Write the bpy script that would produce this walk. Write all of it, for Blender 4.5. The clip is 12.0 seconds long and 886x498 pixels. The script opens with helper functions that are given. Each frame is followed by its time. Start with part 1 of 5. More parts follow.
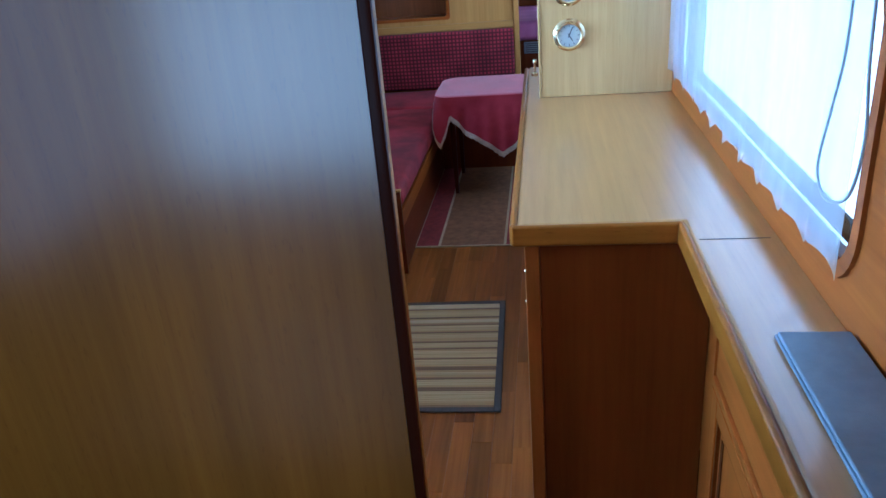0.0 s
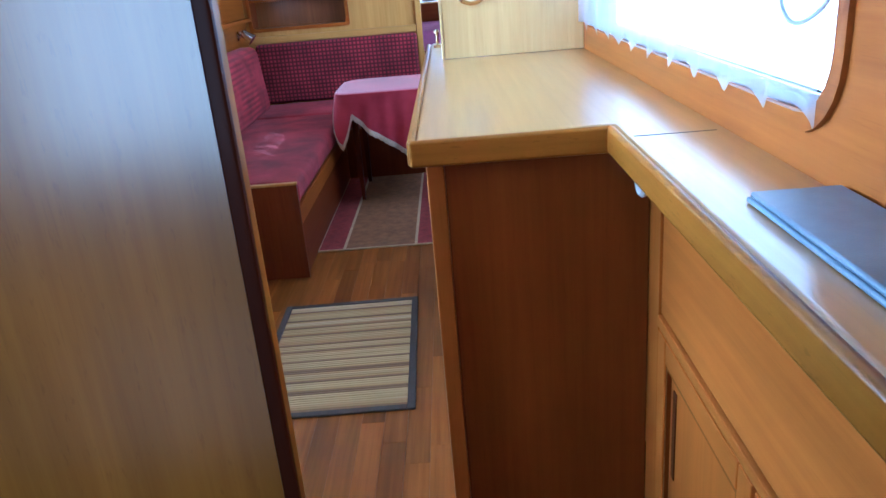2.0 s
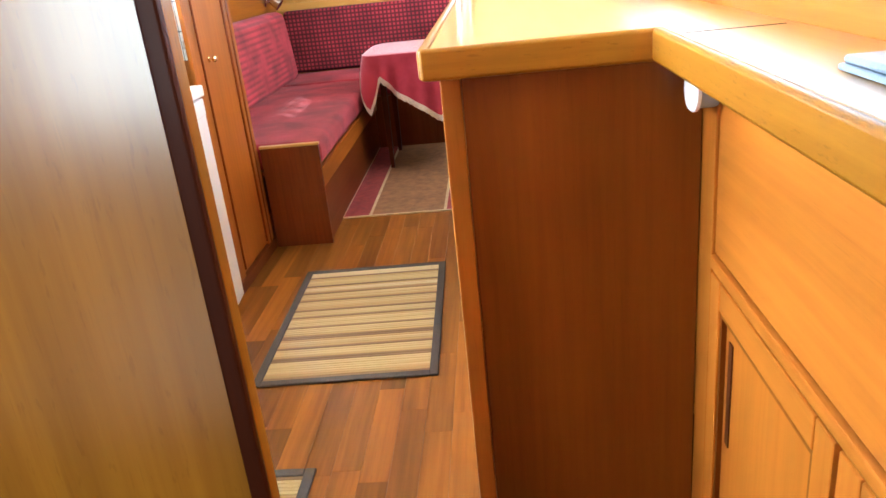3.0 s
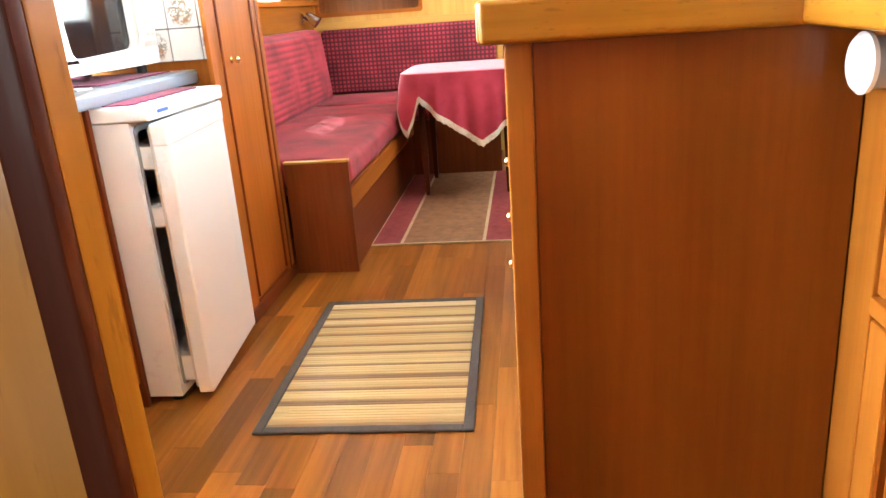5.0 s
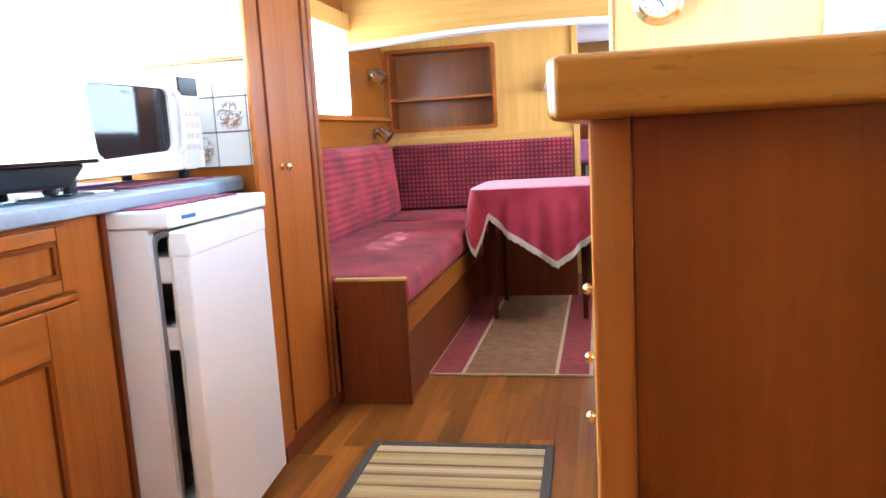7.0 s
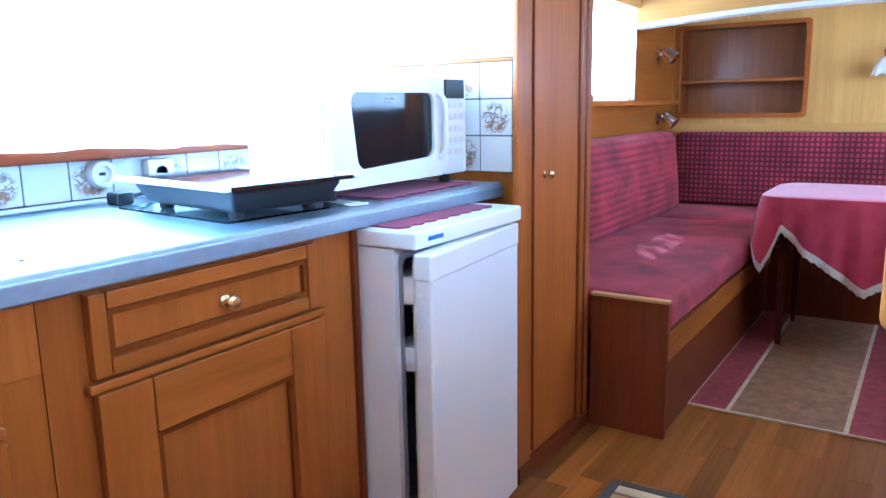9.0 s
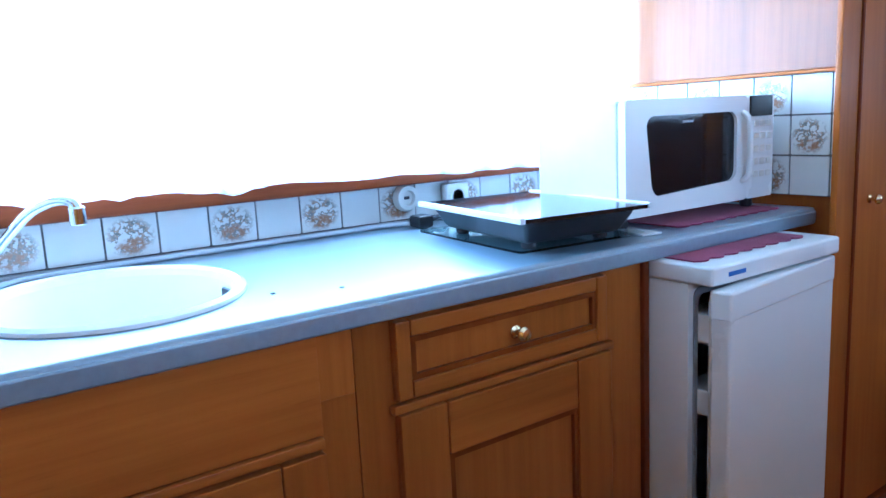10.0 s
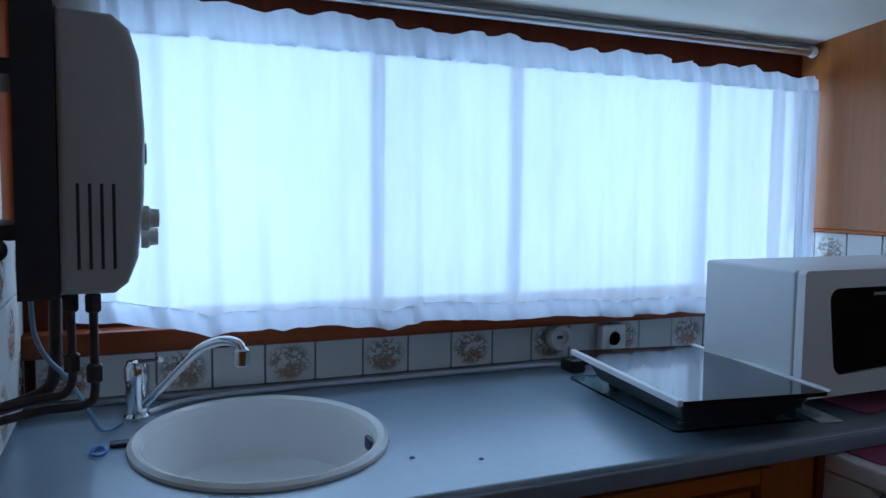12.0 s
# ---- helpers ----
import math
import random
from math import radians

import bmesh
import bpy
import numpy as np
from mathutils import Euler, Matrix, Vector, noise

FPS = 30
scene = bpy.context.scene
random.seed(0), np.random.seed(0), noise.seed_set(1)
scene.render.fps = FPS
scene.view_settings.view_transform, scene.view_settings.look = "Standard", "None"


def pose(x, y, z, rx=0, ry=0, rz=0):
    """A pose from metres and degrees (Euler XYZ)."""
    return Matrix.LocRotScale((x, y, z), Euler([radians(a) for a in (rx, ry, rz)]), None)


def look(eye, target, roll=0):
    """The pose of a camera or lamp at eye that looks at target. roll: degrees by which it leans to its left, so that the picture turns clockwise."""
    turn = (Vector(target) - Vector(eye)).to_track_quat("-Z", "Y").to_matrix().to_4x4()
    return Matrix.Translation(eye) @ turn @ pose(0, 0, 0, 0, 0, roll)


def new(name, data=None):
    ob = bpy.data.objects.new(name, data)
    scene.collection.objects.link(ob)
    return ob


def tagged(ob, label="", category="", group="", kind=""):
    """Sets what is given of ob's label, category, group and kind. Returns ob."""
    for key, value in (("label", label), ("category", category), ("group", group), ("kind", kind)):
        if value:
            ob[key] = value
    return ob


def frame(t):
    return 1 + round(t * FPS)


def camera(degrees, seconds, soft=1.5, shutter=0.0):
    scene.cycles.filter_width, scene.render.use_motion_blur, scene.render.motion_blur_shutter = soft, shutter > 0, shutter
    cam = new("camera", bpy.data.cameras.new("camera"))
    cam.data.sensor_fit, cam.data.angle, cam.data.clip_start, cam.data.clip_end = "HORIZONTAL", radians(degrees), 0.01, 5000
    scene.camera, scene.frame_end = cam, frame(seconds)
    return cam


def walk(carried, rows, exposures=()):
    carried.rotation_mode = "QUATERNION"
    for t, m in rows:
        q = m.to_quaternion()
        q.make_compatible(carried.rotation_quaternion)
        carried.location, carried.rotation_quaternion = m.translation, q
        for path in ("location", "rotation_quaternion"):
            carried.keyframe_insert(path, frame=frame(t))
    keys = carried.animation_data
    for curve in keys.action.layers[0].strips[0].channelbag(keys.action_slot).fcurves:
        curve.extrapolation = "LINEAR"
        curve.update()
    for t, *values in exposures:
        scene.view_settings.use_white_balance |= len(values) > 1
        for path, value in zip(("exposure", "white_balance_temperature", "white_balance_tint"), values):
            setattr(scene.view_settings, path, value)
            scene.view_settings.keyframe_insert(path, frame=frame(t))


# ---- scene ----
cam = camera(61.6, 12.0)
EXPOSURES = [(0, -0.9, 3850, 8), (0.5, -0.5, 3750, 8), (1, -0.45, 3700, 8), (1.5, -0.45, 3700, 8), (2, -0.15, 3950, 9), (2.5, 0.4, 4600, 10), (3, 0.95, 5500, 10),
             (5, 1.3, 5700, 10), (5.5, 1.3, 5250, 10), (6, 1.2, 5050, 10), (6.5, 1.05, 5000, 10), (7, 0.9, 4750, 10), (9, 0.4, 3950, 9), (9.5, -0.15, 3900, 8), (10, -0.7, 3950, 8),
             (10.5, -1.7, 4050, 8), (11, -2.7, 4100, 10), (11.5, -3.5, 4550, 11), (12, -3.75, 4500, 11)]
PATH = [
    (0, (0.529, 0.239, 1.723), (0.249, 2.046, 0.915), -4.9),
    (0.5, (0.563, 0.319, 1.637), (0.376, 2.168, 0.897), -5.0),
    (1, (0.541, 0.358, 1.547), (0.444, 2.22, 0.822), -3.7),
    (1.5, (0.541, 0.402, 1.468), (0.455, 2.267, 0.753), -3.0),
    (2, (0.536, 0.46, 1.347), (0.479, 2.331, 0.641), -4.9),
    (2.5, (0.532, 0.566, 1.2), (0.463, 2.442, 0.511), -5.1),
    (3, (0.562, 0.611, 1.175), (0.399, 2.467, 0.446), -6.0),
    (3.2, (0.567, 0.617, 1.176), (0.376, 2.46, 0.423), -6.7),
    (4.8, (0.52, 0.908, 1.03), (0.312, 2.776, 0.345), -4.0),
    (5, (0.498, 0.924, 1.03), (0.261, 2.809, 0.407), -4.2),
    (5.5, (0.501, 1.018, 1.019), (0.187, 2.94, 0.562), -3.3),
    (6, (0.508, 1.139, 0.959), (0.196, 3.077, 0.576), -3.9),
    (6.5, (0.488, 1.175, 0.974), (0.132, 3.111, 0.621), -6.6),
    (7, (0.481, 1.258, 0.97), (0.058, 3.19, 0.668), -3.3),
    (8.8, (0.443, 1.457, 1.082), (-0.53, 3.161, 0.698), -1.4),
    (9, (0.454, 1.463, 1.102), (-0.631, 3.1, 0.725), -1.1),
    (9.5, (0.426, 1.477, 1.127), (-0.966, 2.867, 0.764), -1.9),
    (10, (0.411, 1.468, 1.154), (-1.2, 2.602, 0.811), -2.9),
    (10.5, (0.393, 1.472, 1.178), (-1.348, 2.403, 0.856), -3.7),
    (11, (0.37, 1.488, 1.212), (-1.465, 2.231, 0.923), -2.4),
    (11.5, (0.363, 1.496, 1.266), (-1.5, 2.186, 1.043), -1.0),
    (12, (0.382, 1.503, 1.315), (-1.454, 2.282, 1.17), 0.7),
]
walk(cam, [(t, look(eye, target, roll)) for t, eye, target, roll in PATH], EXPOSURES)

# ---- world and large lights ----
world = bpy.data.worlds.new("sky")
scene.world = world
world.use_nodes = True
wn = world.node_tree
sky = wn.nodes.new("ShaderNodeTexSky")
sky.sky_type = 'NISHITA'
sky.sun_disc = False
sky.sun_elevation = radians(52)
sky.sun_rotation = radians(-41)
wn.nodes["Background"].inputs["Strength"].default_value = 0.06
wn.links.new(sky.outputs["Color"], wn.nodes["Background"].inputs["Color"])

sun_data = bpy.data.lights.new("sun", 'SUN')
sun_data.energy, sun_data.angle, sun_data.color = 5.0, radians(0.5), (1.0, 0.93, 0.82)
sun = new("sun", sun_data)
sun.matrix_world = look((-0.5 - 4.8, 4.7 + 5.5, 0.47 + 9.3), (-0.5, 4.7, 0.47))


def window_light(name, at, toward, wide, high, watts, color):
    """The sky's light in a window's opening."""
    d = bpy.data.lights.new(name, 'AREA')
    d.shape, d.size, d.size_y, d.energy, d.color = 'RECTANGLE', wide, high, watts, color
    ob = new(name, d)
    ob.matrix_world = look(at, toward)
    return ob


window_light("light_galley_window", (-1.36, 2.38, 1.355), (0, 2.38, 1.355), 1.92, 0.60, 195, (0.89, 0.98, 1.0))
window_light("light_starboard_window", (1.14, 2.33, 1.37), (0, 2.33, 1.37), 1.80, 0.52, 17, (0.95, 0.97, 1.0))
window_light("light_saloon_window", (-1.09, 5.25, 1.37), (0, 5.25, 1.37), 0.56, 0.48, 12, (1.0, 0.97, 0.92))
window_light("light_saloon_starboard", (1.14, 5.10, 1.32), (0, 5.10, 1.22), 1.90, 0.46, 24, (1.0, 0.96, 0.9))
window_light("light_companionway", (-0.60, -1.05, 1.20), (-0.60, 0, 1.20), 1.15, 0.95, 17, (0.94, 0.99, 0.89))
window_light("light_port_door", (-1.34, -0.40, 1.42), (0, -0.40, 1.42), 1.08, 1.36, 5, (0.88, 0.94, 1.0))
window_light("light_forecabin_window", (0.60, 8.25, 1.24), (0.60, 7, 1.24), 0.70, 0.36, 14, (1.0, 0.97, 0.95))

# ---- materials ----


def material(name):
    m = bpy.data.materials.new(name)
    m.use_nodes = True
    return m, m.node_tree.nodes, m.node_tree.links, m.node_tree.nodes["Principled BSDF"]


def ramp(nodes, stops):
    r = nodes.new("ShaderNodeValToRGB")
    while len(r.color_ramp.elements) < len(stops):
        r.color_ramp.elements.new(0.5)
    for e, (p, c) in zip(r.color_ramp.elements, stops):
        e.position, e.color = p, (*c, 1)
    return r


def mapped(nodes, links, scale, jitter=True, kind="Object"):
    tc = nodes.new("ShaderNodeTexCoord")
    mp = nodes.new("ShaderNodeMapping")
    mp.inputs["Scale"].default_value = scale
    links.new(tc.outputs[kind], mp.inputs["Vector"])
    if jitter:
        info = nodes.new("ShaderNodeObjectInfo")
        mul = nodes.new("ShaderNodeMath")
        mul.operation = 'MULTIPLY'
        mul.inputs[1].default_value = 37.0
        comb = nodes.new("ShaderNodeCombineXYZ")
        links.new(info.outputs["Random"], mul.inputs[0])
        for k in ("X", "Y", "Z"):
            links.new(mul.outputs[0], comb.inputs[k])
        links.new(comb.outputs[0], mp.inputs["Location"])
    return mp


def noise_tex(nodes, links, vec, scale, detail=4.0, rough=0.55):
    n = nodes.new("ShaderNodeTexNoise")
    n.inputs["Scale"].default_value, n.inputs["Detail"].default_value, n.inputs["Roughness"].default_value = scale, detail, rough
    links.new(vec.outputs[0], n.inputs["Vector"])
    return n


def mix(nodes, links, a, b, fac, mode='MIX'):
    x = nodes.new("ShaderNodeMix")
    x.data_type, x.blend_type = 'RGBA', mode
    for sock, v in ((x.inputs[6], a), (x.inputs[7], b), (x.inputs[0], fac)):
        if isinstance(v, (int, float)):
            sock.default_value = v
        elif isinstance(v, tuple):
            sock.default_value = (*v, 1)
        else:
            links.new(v, sock)
    return x.outputs[2]


def bump(nodes, links, bsdf, height, strength, dist=0.002):
    b = nodes.new("ShaderNodeBump")
    b.inputs["Strength"].default_value, b.inputs["Distance"].default_value = strength, dist
    links.new(height, b.inputs["Height"])
    links.new(b.outputs[0], bsdf.inputs["Normal"])


def wood(name, dark, light, axis="z", rough=0.34, coat=0.12, vary=0.25, coat_rough=0.15, coat_ior=1.5, spec=0.14, relief=0.03, worn=0.0):
    """Varnished wood: fine streaks along one axis over broad drifts of tone, with a few dark pores."""
    m, n, l, b = material(name)
    fine = {"z": (55, 55, 2.2), "y": (55, 2.2, 55), "x": (2.2, 55, 55)}[axis]
    broad = {"z": (7, 7, 0.6), "y": (7, 0.6, 7), "x": (0.6, 7, 7)}[axis]
    pores = {"z": (260, 260, 14), "y": (260, 14, 260), "x": (14, 260, 260)}[axis]
    f = noise_tex(n, l, mapped(n, l, fine), 1.0, 5.0, 0.6)
    g = noise_tex(n, l, mapped(n, l, broad), 1.0, 3.0, 0.5)
    p = noise_tex(n, l, mapped(n, l, pores), 1.0, 2.0, 0.5)
    mid = tuple((d + e) / 2 for d, e in zip(dark, light))
    rf = ramp(n, [(0.20, dark), (0.5, mid), (0.80, light)])
    l.new(f.outputs["Fac"], rf.inputs[0])
    rg = ramp(n, [(0.3, (1 - vary,) * 3), (0.7, (1 + vary * 0.6,) * 3)])
    l.new(g.outputs["Fac"], rg.inputs[0])
    col = mix(n, l, rf.outputs[0], rg.outputs[0], 1.0, 'MULTIPLY')
    rp = ramp(n, [(0.28, (0.70, 0.66, 0.62)), (0.38, (1, 1, 1))])
    l.new(p.outputs["Fac"], rp.inputs[0])
    col = mix(n, l, col, rp.outputs[0], 0.3, 'MULTIPLY')
    if worn:
        nick = noise_tex(n, l, mapped(n, l, tuple(26.0 if q < 5 else 120.0 for q in fine)), 1.0, 3.0, 0.6)
        rn = ramp(n, [(0.61, (1, 1, 1)), (0.68, (0.42, 0.34, 0.26))])
        l.new(nick.outputs["Fac"], rn.inputs[0])
        col = mix(n, l, col, rn.outputs[0], worn, 'MULTIPLY')
    l.new(col, b.inputs["Base Color"])
    rr = n.new("ShaderNodeMapRange")
    rr.inputs["To Min"].default_value, rr.inputs["To Max"].default_value = rough - 0.06, rough + 0.10
    l.new(g.outputs["Fac"], rr.inputs["Value"])
    l.new(rr.outputs[0], b.inputs["Roughness"])
    b.inputs["Coat Weight"].default_value, b.inputs["Coat Roughness"].default_value = coat, coat_rough
    b.inputs["Coat IOR"].default_value = coat_ior
    b.inputs["Specular IOR Level"].default_value = spec
    if relief:
        bump(n, l, b, f.outputs["Fac"], relief, 0.001)
    return m


def plain(name, color, rough=0.5, metal=0.0, vary=0.08, scale=9.0, relief=0.05, coat=0.0):
    """A surface of one paint or plastic with faint stains and fine relief."""
    m, n, l, b = material(name)
    v = mapped(n, l, (1, 1, 1))
    t = noise_tex(n, l, v, scale, 5.0, 0.6)
    fine = noise_tex(n, l, v, scale * 25, 2.0, 0.5)
    r = ramp(n, [(0.3, tuple(c * (1 - vary) for c in color)), (0.7, tuple(min(1, c * (1 + vary)) for c in color))])
    l.new(t.outputs["Fac"], r.inputs[0])
    l.new(r.outputs[0], b.inputs["Base Color"])
    rr = n.new("ShaderNodeMapRange")
    rr.inputs["To Min"].default_value, rr.inputs["To Max"].default_value = max(0.02, rough - 0.05), min(1, rough + 0.07)
    l.new(t.outputs["Fac"], rr.inputs["Value"])
    l.new(rr.outputs[0], b.inputs["Roughness"])
    b.inputs["Metallic"].default_value = metal
    b.inputs["Coat Weight"].default_value = coat
    if relief:
        bump(n, l, b, fine.outputs["Fac"], relief, 0.001)
    return m


def cloth(name, dark, light, weave=0, axis=1, pitch=0.017, sheen=0.22, tint=(1.0, 0.55, 0.6)):
    """Velvet: mottled pile with sheen; weave 1: ribs across, 2: a woven grid of dark joints."""
    m, n, l, b = material(name)
    v = mapped(n, l, (1, 1, 1), jitter=False)
    t = noise_tex(n, l, v, 5.0, 4.0, 0.55)
    fine = noise_tex(n, l, v, 420.0, 2.0, 0.6)
    r = ramp(n, [(0.32, dark), (0.68, light)])
    l.new(t.outputs["Fac"], r.inputs[0])
    col = r.outputs[0]
    height = fine.outputs["Fac"]
    if weave:
        sep = n.new("ShaderNodeSeparateXYZ")
        l.new(v.outputs[0], sep.inputs[0])
        lines = []
        for k in ((2,) if weave == 1 else (2, axis)):
            s = n.new("ShaderNodeMath")
            s.operation = 'MULTIPLY'
            s.inputs[1].default_value = 2 * math.pi / pitch
            l.new(sep.outputs[k], s.inputs[0])
            q = n.new("ShaderNodeMath")
            q.operation = 'SINE'
            l.new(s.outputs[0], q.inputs[0])
            lines.append(q.outputs[0])
        h = lines[0]
        if weave == 2:
            mn = n.new("ShaderNodeMath")
            mn.operation = 'MINIMUM'
            l.new(lines[0], mn.inputs[0])
            l.new(lines[1], mn.inputs[1])
            h = mn.outputs[0]
        rm = ramp(n, [(0.0, (0.22, 0.18, 0.20)), (0.75, (1.15, 1.1, 1.1))])
        mr = n.new("ShaderNodeMapRange")
        mr.inputs["From Min"].default_value = -1.0
        l.new(h, mr.inputs["Value"])
        l.new(mr.outputs[0], rm.inputs[0])
        wear = noise_tex(n, l, v, 3.1, 3.0, 0.5)
        rw = ramp(n, [(0.40, (0.0,) * 3), (0.54, (1.0,) * 3)])
        l.new(wear.outputs["Fac"], rw.inputs[0])
        col = mix(n, l, col, mix(n, l, col, rm.outputs[0], 0.6 if weave == 1 else 1.0, 'MULTIPLY'), rw.outputs[0] if weave == 1 else 1.0)
        height = mr.outputs[0]
    l.new(col, b.inputs["Base Color"])
    b.inputs["Roughness"].default_value = 0.85
    b.inputs["Sheen Weight"].default_value, b.inputs["Sheen Roughness"].default_value = sheen, 0.35
    b.inputs["Sheen Tint"].default_value = (*tint, 1)
    bump(n, l, b, height, 0.5 if weave else 0.3, 0.003)
    return m


def sheer(name, color, see, spread=0.12):
    """Thin curtain cloth: partly open weave, partly a lit, translucent thread."""
    m, n, l, b = material(name)
    out = n["Material Output"]
    tl, df, tr = n.new("ShaderNodeBsdfTranslucent"), n.new("ShaderNodeBsdfDiffuse"), n.new("ShaderNodeBsdfTransparent")
    v = mapped(n, l, (1, 1, 0.25), jitter=False)
    t = noise_tex(n, l, v, 16.0, 4.0, 0.6)
    broad = noise_tex(n, l, v, 2.6, 2.0, 0.5)
    both = n.new("ShaderNodeMath")
    both.operation = 'MULTIPLY_ADD'
    both.inputs[1].default_value = 1.2
    l.new(broad.outputs["Fac"], both.inputs[0])
    l.new(t.outputs["Fac"], both.inputs[2])
    r = ramp(n, [(0.7, tuple(c * 0.78 for c in color)), (1.0, color)])
    half = n.new("ShaderNodeMath")
    half.operation = 'MULTIPLY'
    half.inputs[1].default_value = 0.8
    l.new(both.outputs[0], half.inputs[0])
    l.new(half.outputs[0], r.inputs[0])
    l.new(r.outputs[0], tl.inputs["Color"])
    l.new(r.outputs[0], df.inputs["Color"])
    m1, m2 = n.new("ShaderNodeMixShader"), n.new("ShaderNodeMixShader")
    m1.inputs[0].default_value = 0.4
    l.new(tl.outputs[0], m1.inputs[1])
    l.new(df.outputs[0], m1.inputs[2])
    mr = n.new("ShaderNodeMapRange")
    mr.inputs["To Min"].default_value, mr.inputs["To Max"].default_value = see - spread, see + spread
    # A wide spread gives hard-edged open blotches that dapple the light.
    if spread > 0.2:
        mr.inputs["From Min"].default_value, mr.inputs["From Max"].default_value = 0.46, 0.56
    l.new(t.outputs["Fac"], mr.inputs["Value"])
    l.new(mr.outputs[0], m2.inputs[0])
    l.new(m1.outputs[0], m2.inputs[1])
    l.new(tr.outputs[0], m2.inputs[2])
    l.new(m2.outputs[0], out.inputs["Surface"])
    return m


def glass(name, color=(0.95, 1, 0.98), rough=0.0):
    m, n, l, b = material(name)
    b.inputs["Base Color"].default_value = (*color, 1)
    b.inputs["Roughness"].default_value = rough
    b.inputs["Transmission Weight"].default_value = 1.0
    b.inputs["IOR"].default_value = 1.45
    return m


def decor_tile(name, flat):
    """Glazed off-white tile with a brown and olive flower spray in its middle."""
    m, n, l, b = material(name)
    v = mapped(n, l, flat, jitter=False, kind="Generated")
    vj = mapped(n, l, (1, 1, 1), jitter=True, kind="Generated")
    t = noise_tex(n, l, vj, 5.5, 3.0, 0.6)
    u = noise_tex(n, l, vj, 9.0, 2.0, 0.5)
    d = n.new("ShaderNodeVectorMath")
    d.operation = 'DISTANCE'
    d.inputs[1].default_value = tuple(0.48 * f for f in flat)
    l.new(v.outputs[0], d.inputs[0])
    fade = ramp(n, [(0.34, (1, 1, 1)), (0.50, (0, 0, 0))])
    l.new(d.outputs["Value"], fade.inputs[0])
    lines = ramp(n, [(0.44, (0, 0, 0)), (0.47, (1, 1, 1)), (0.56, (1, 1, 1)), (0.60, (0, 0, 0))])
    l.new(t.outputs["Fac"], lines.inputs[0])
    f = mix(n, l, lines.outputs[0], fade.outputs[0], 1.0, 'MULTIPLY')
    f = mix(n, l, f, (0.8, 0.8, 0.8), 1.0, 'MULTIPLY')
    hue = ramp(n, [(0.40, (0.09, 0.09, 0.06)), (0.5, (0.36, 0.19, 0.08)), (0.6, (0.13, 0.12, 0.10))])
    l.new(u.outputs["Fac"], hue.inputs[0])
    sprig = mix(n, l, (0.70, 0.69, 0.64), hue.outputs[0], f)
    vb = mapped(n, l, (flat[0], flat[1], 1.7), jitter=False, kind="Generated")
    db = n.new("ShaderNodeVectorMath")
    db.operation = 'DISTANCE'
    db.inputs[1].default_value = (0.5 * flat[0], 0.5 * flat[1], 0.44)
    l.new(vb.outputs[0], db.inputs[0])
    near = ramp(n, [(0.22, (1, 1, 1)), (0.36, (0, 0, 0))])
    l.new(db.outputs["Value"], near.inputs[0])
    weave = ramp(n, [(0.40, (0.25, 0.25, 0.25)), (0.55, (0.85, 0.85, 0.85))])
    l.new(u.outputs["Fac"], weave.inputs[0])
    g = mix(n, l, near.outputs[0], weave.outputs[0], 1.0, 'MULTIPLY')
    l.new(mix(n, l, sprig, (0.30, 0.15, 0.07), g), b.inputs["Base Color"])
    b.inputs["Roughness"].default_value = 0.16
    return m


TEAK = wood("teak_upright", (0.265, 0.073, 0.006), (0.375, 0.117, 0.011))
TEAK_Y = wood("teak_lengthwise", (0.265, 0.073, 0.006), (0.375, 0.117, 0.011), "y")
TEAK_X = wood("teak_athwart", (0.265, 0.073, 0.006), (0.375, 0.117, 0.011), "x")
PALE = wood("pale_teak_upright", (0.48, 0.255, 0.050), (0.60, 0.35, 0.085), vary=0.15)
CREAM_WOOD = wood("bleached_teak_upright", (0.53, 0.33, 0.110), (0.64, 0.43, 0.165), vary=0.15, coat=0.6)
PALE_X = wood("pale_teak_athwart", (0.48, 0.255, 0.050), (0.60, 0.35, 0.085), "x", vary=0.15)
PALE_Y = wood("pale_teak_lengthwise", (0.48, 0.255, 0.050), (0.60, 0.35, 0.085), "y", vary=0.15)
PANEL_X = wood("satin_teak_athwart", (0.20, 0.068, 0.014), (0.30, 0.110, 0.024), "z", rough=0.3, coat=0.3, vary=0.25, coat_rough=0.22, spec=0.25)
# Paler and yellower than the teak of the lips round it.
TOP_X = wood("pale_teak_top", (0.40, 0.200, 0.050), (0.52, 0.28, 0.075), "y", rough=0.30, coat=0.9, vary=0.15, coat_rough=0.18, coat_ior=1.8, spec=0.5, relief=0)
EDGE_X = wood("worn_teak_edge", (0.215, 0.074, 0.003), (0.32, 0.122, 0.006), "x", rough=0.32, coat=0.3, vary=0.3, worn=0.4)
EDGE_Y = wood("worn_teak_edge_lengthwise", (0.215, 0.074, 0.003), (0.32, 0.122, 0.006), "y", rough=0.32, coat=0.3, vary=0.3, worn=0.4)
EDGE_Z = wood("worn_teak_edge_upright", (0.215, 0.074, 0.003), (0.32, 0.122, 0.006), rough=0.3, coat=0.4, vary=0.35, worn=0.45)
MAHOGANY = wood("mahogany_upright", (0.115, 0.022, 0.004), (0.18, 0.042, 0.007), rough=0.36, vary=0.2)
MAHOGANY_Y = wood("mahogany_lengthwise", (0.115, 0.022, 0.004), (0.18, 0.042, 0.007), "y", rough=0.4, vary=0.2)
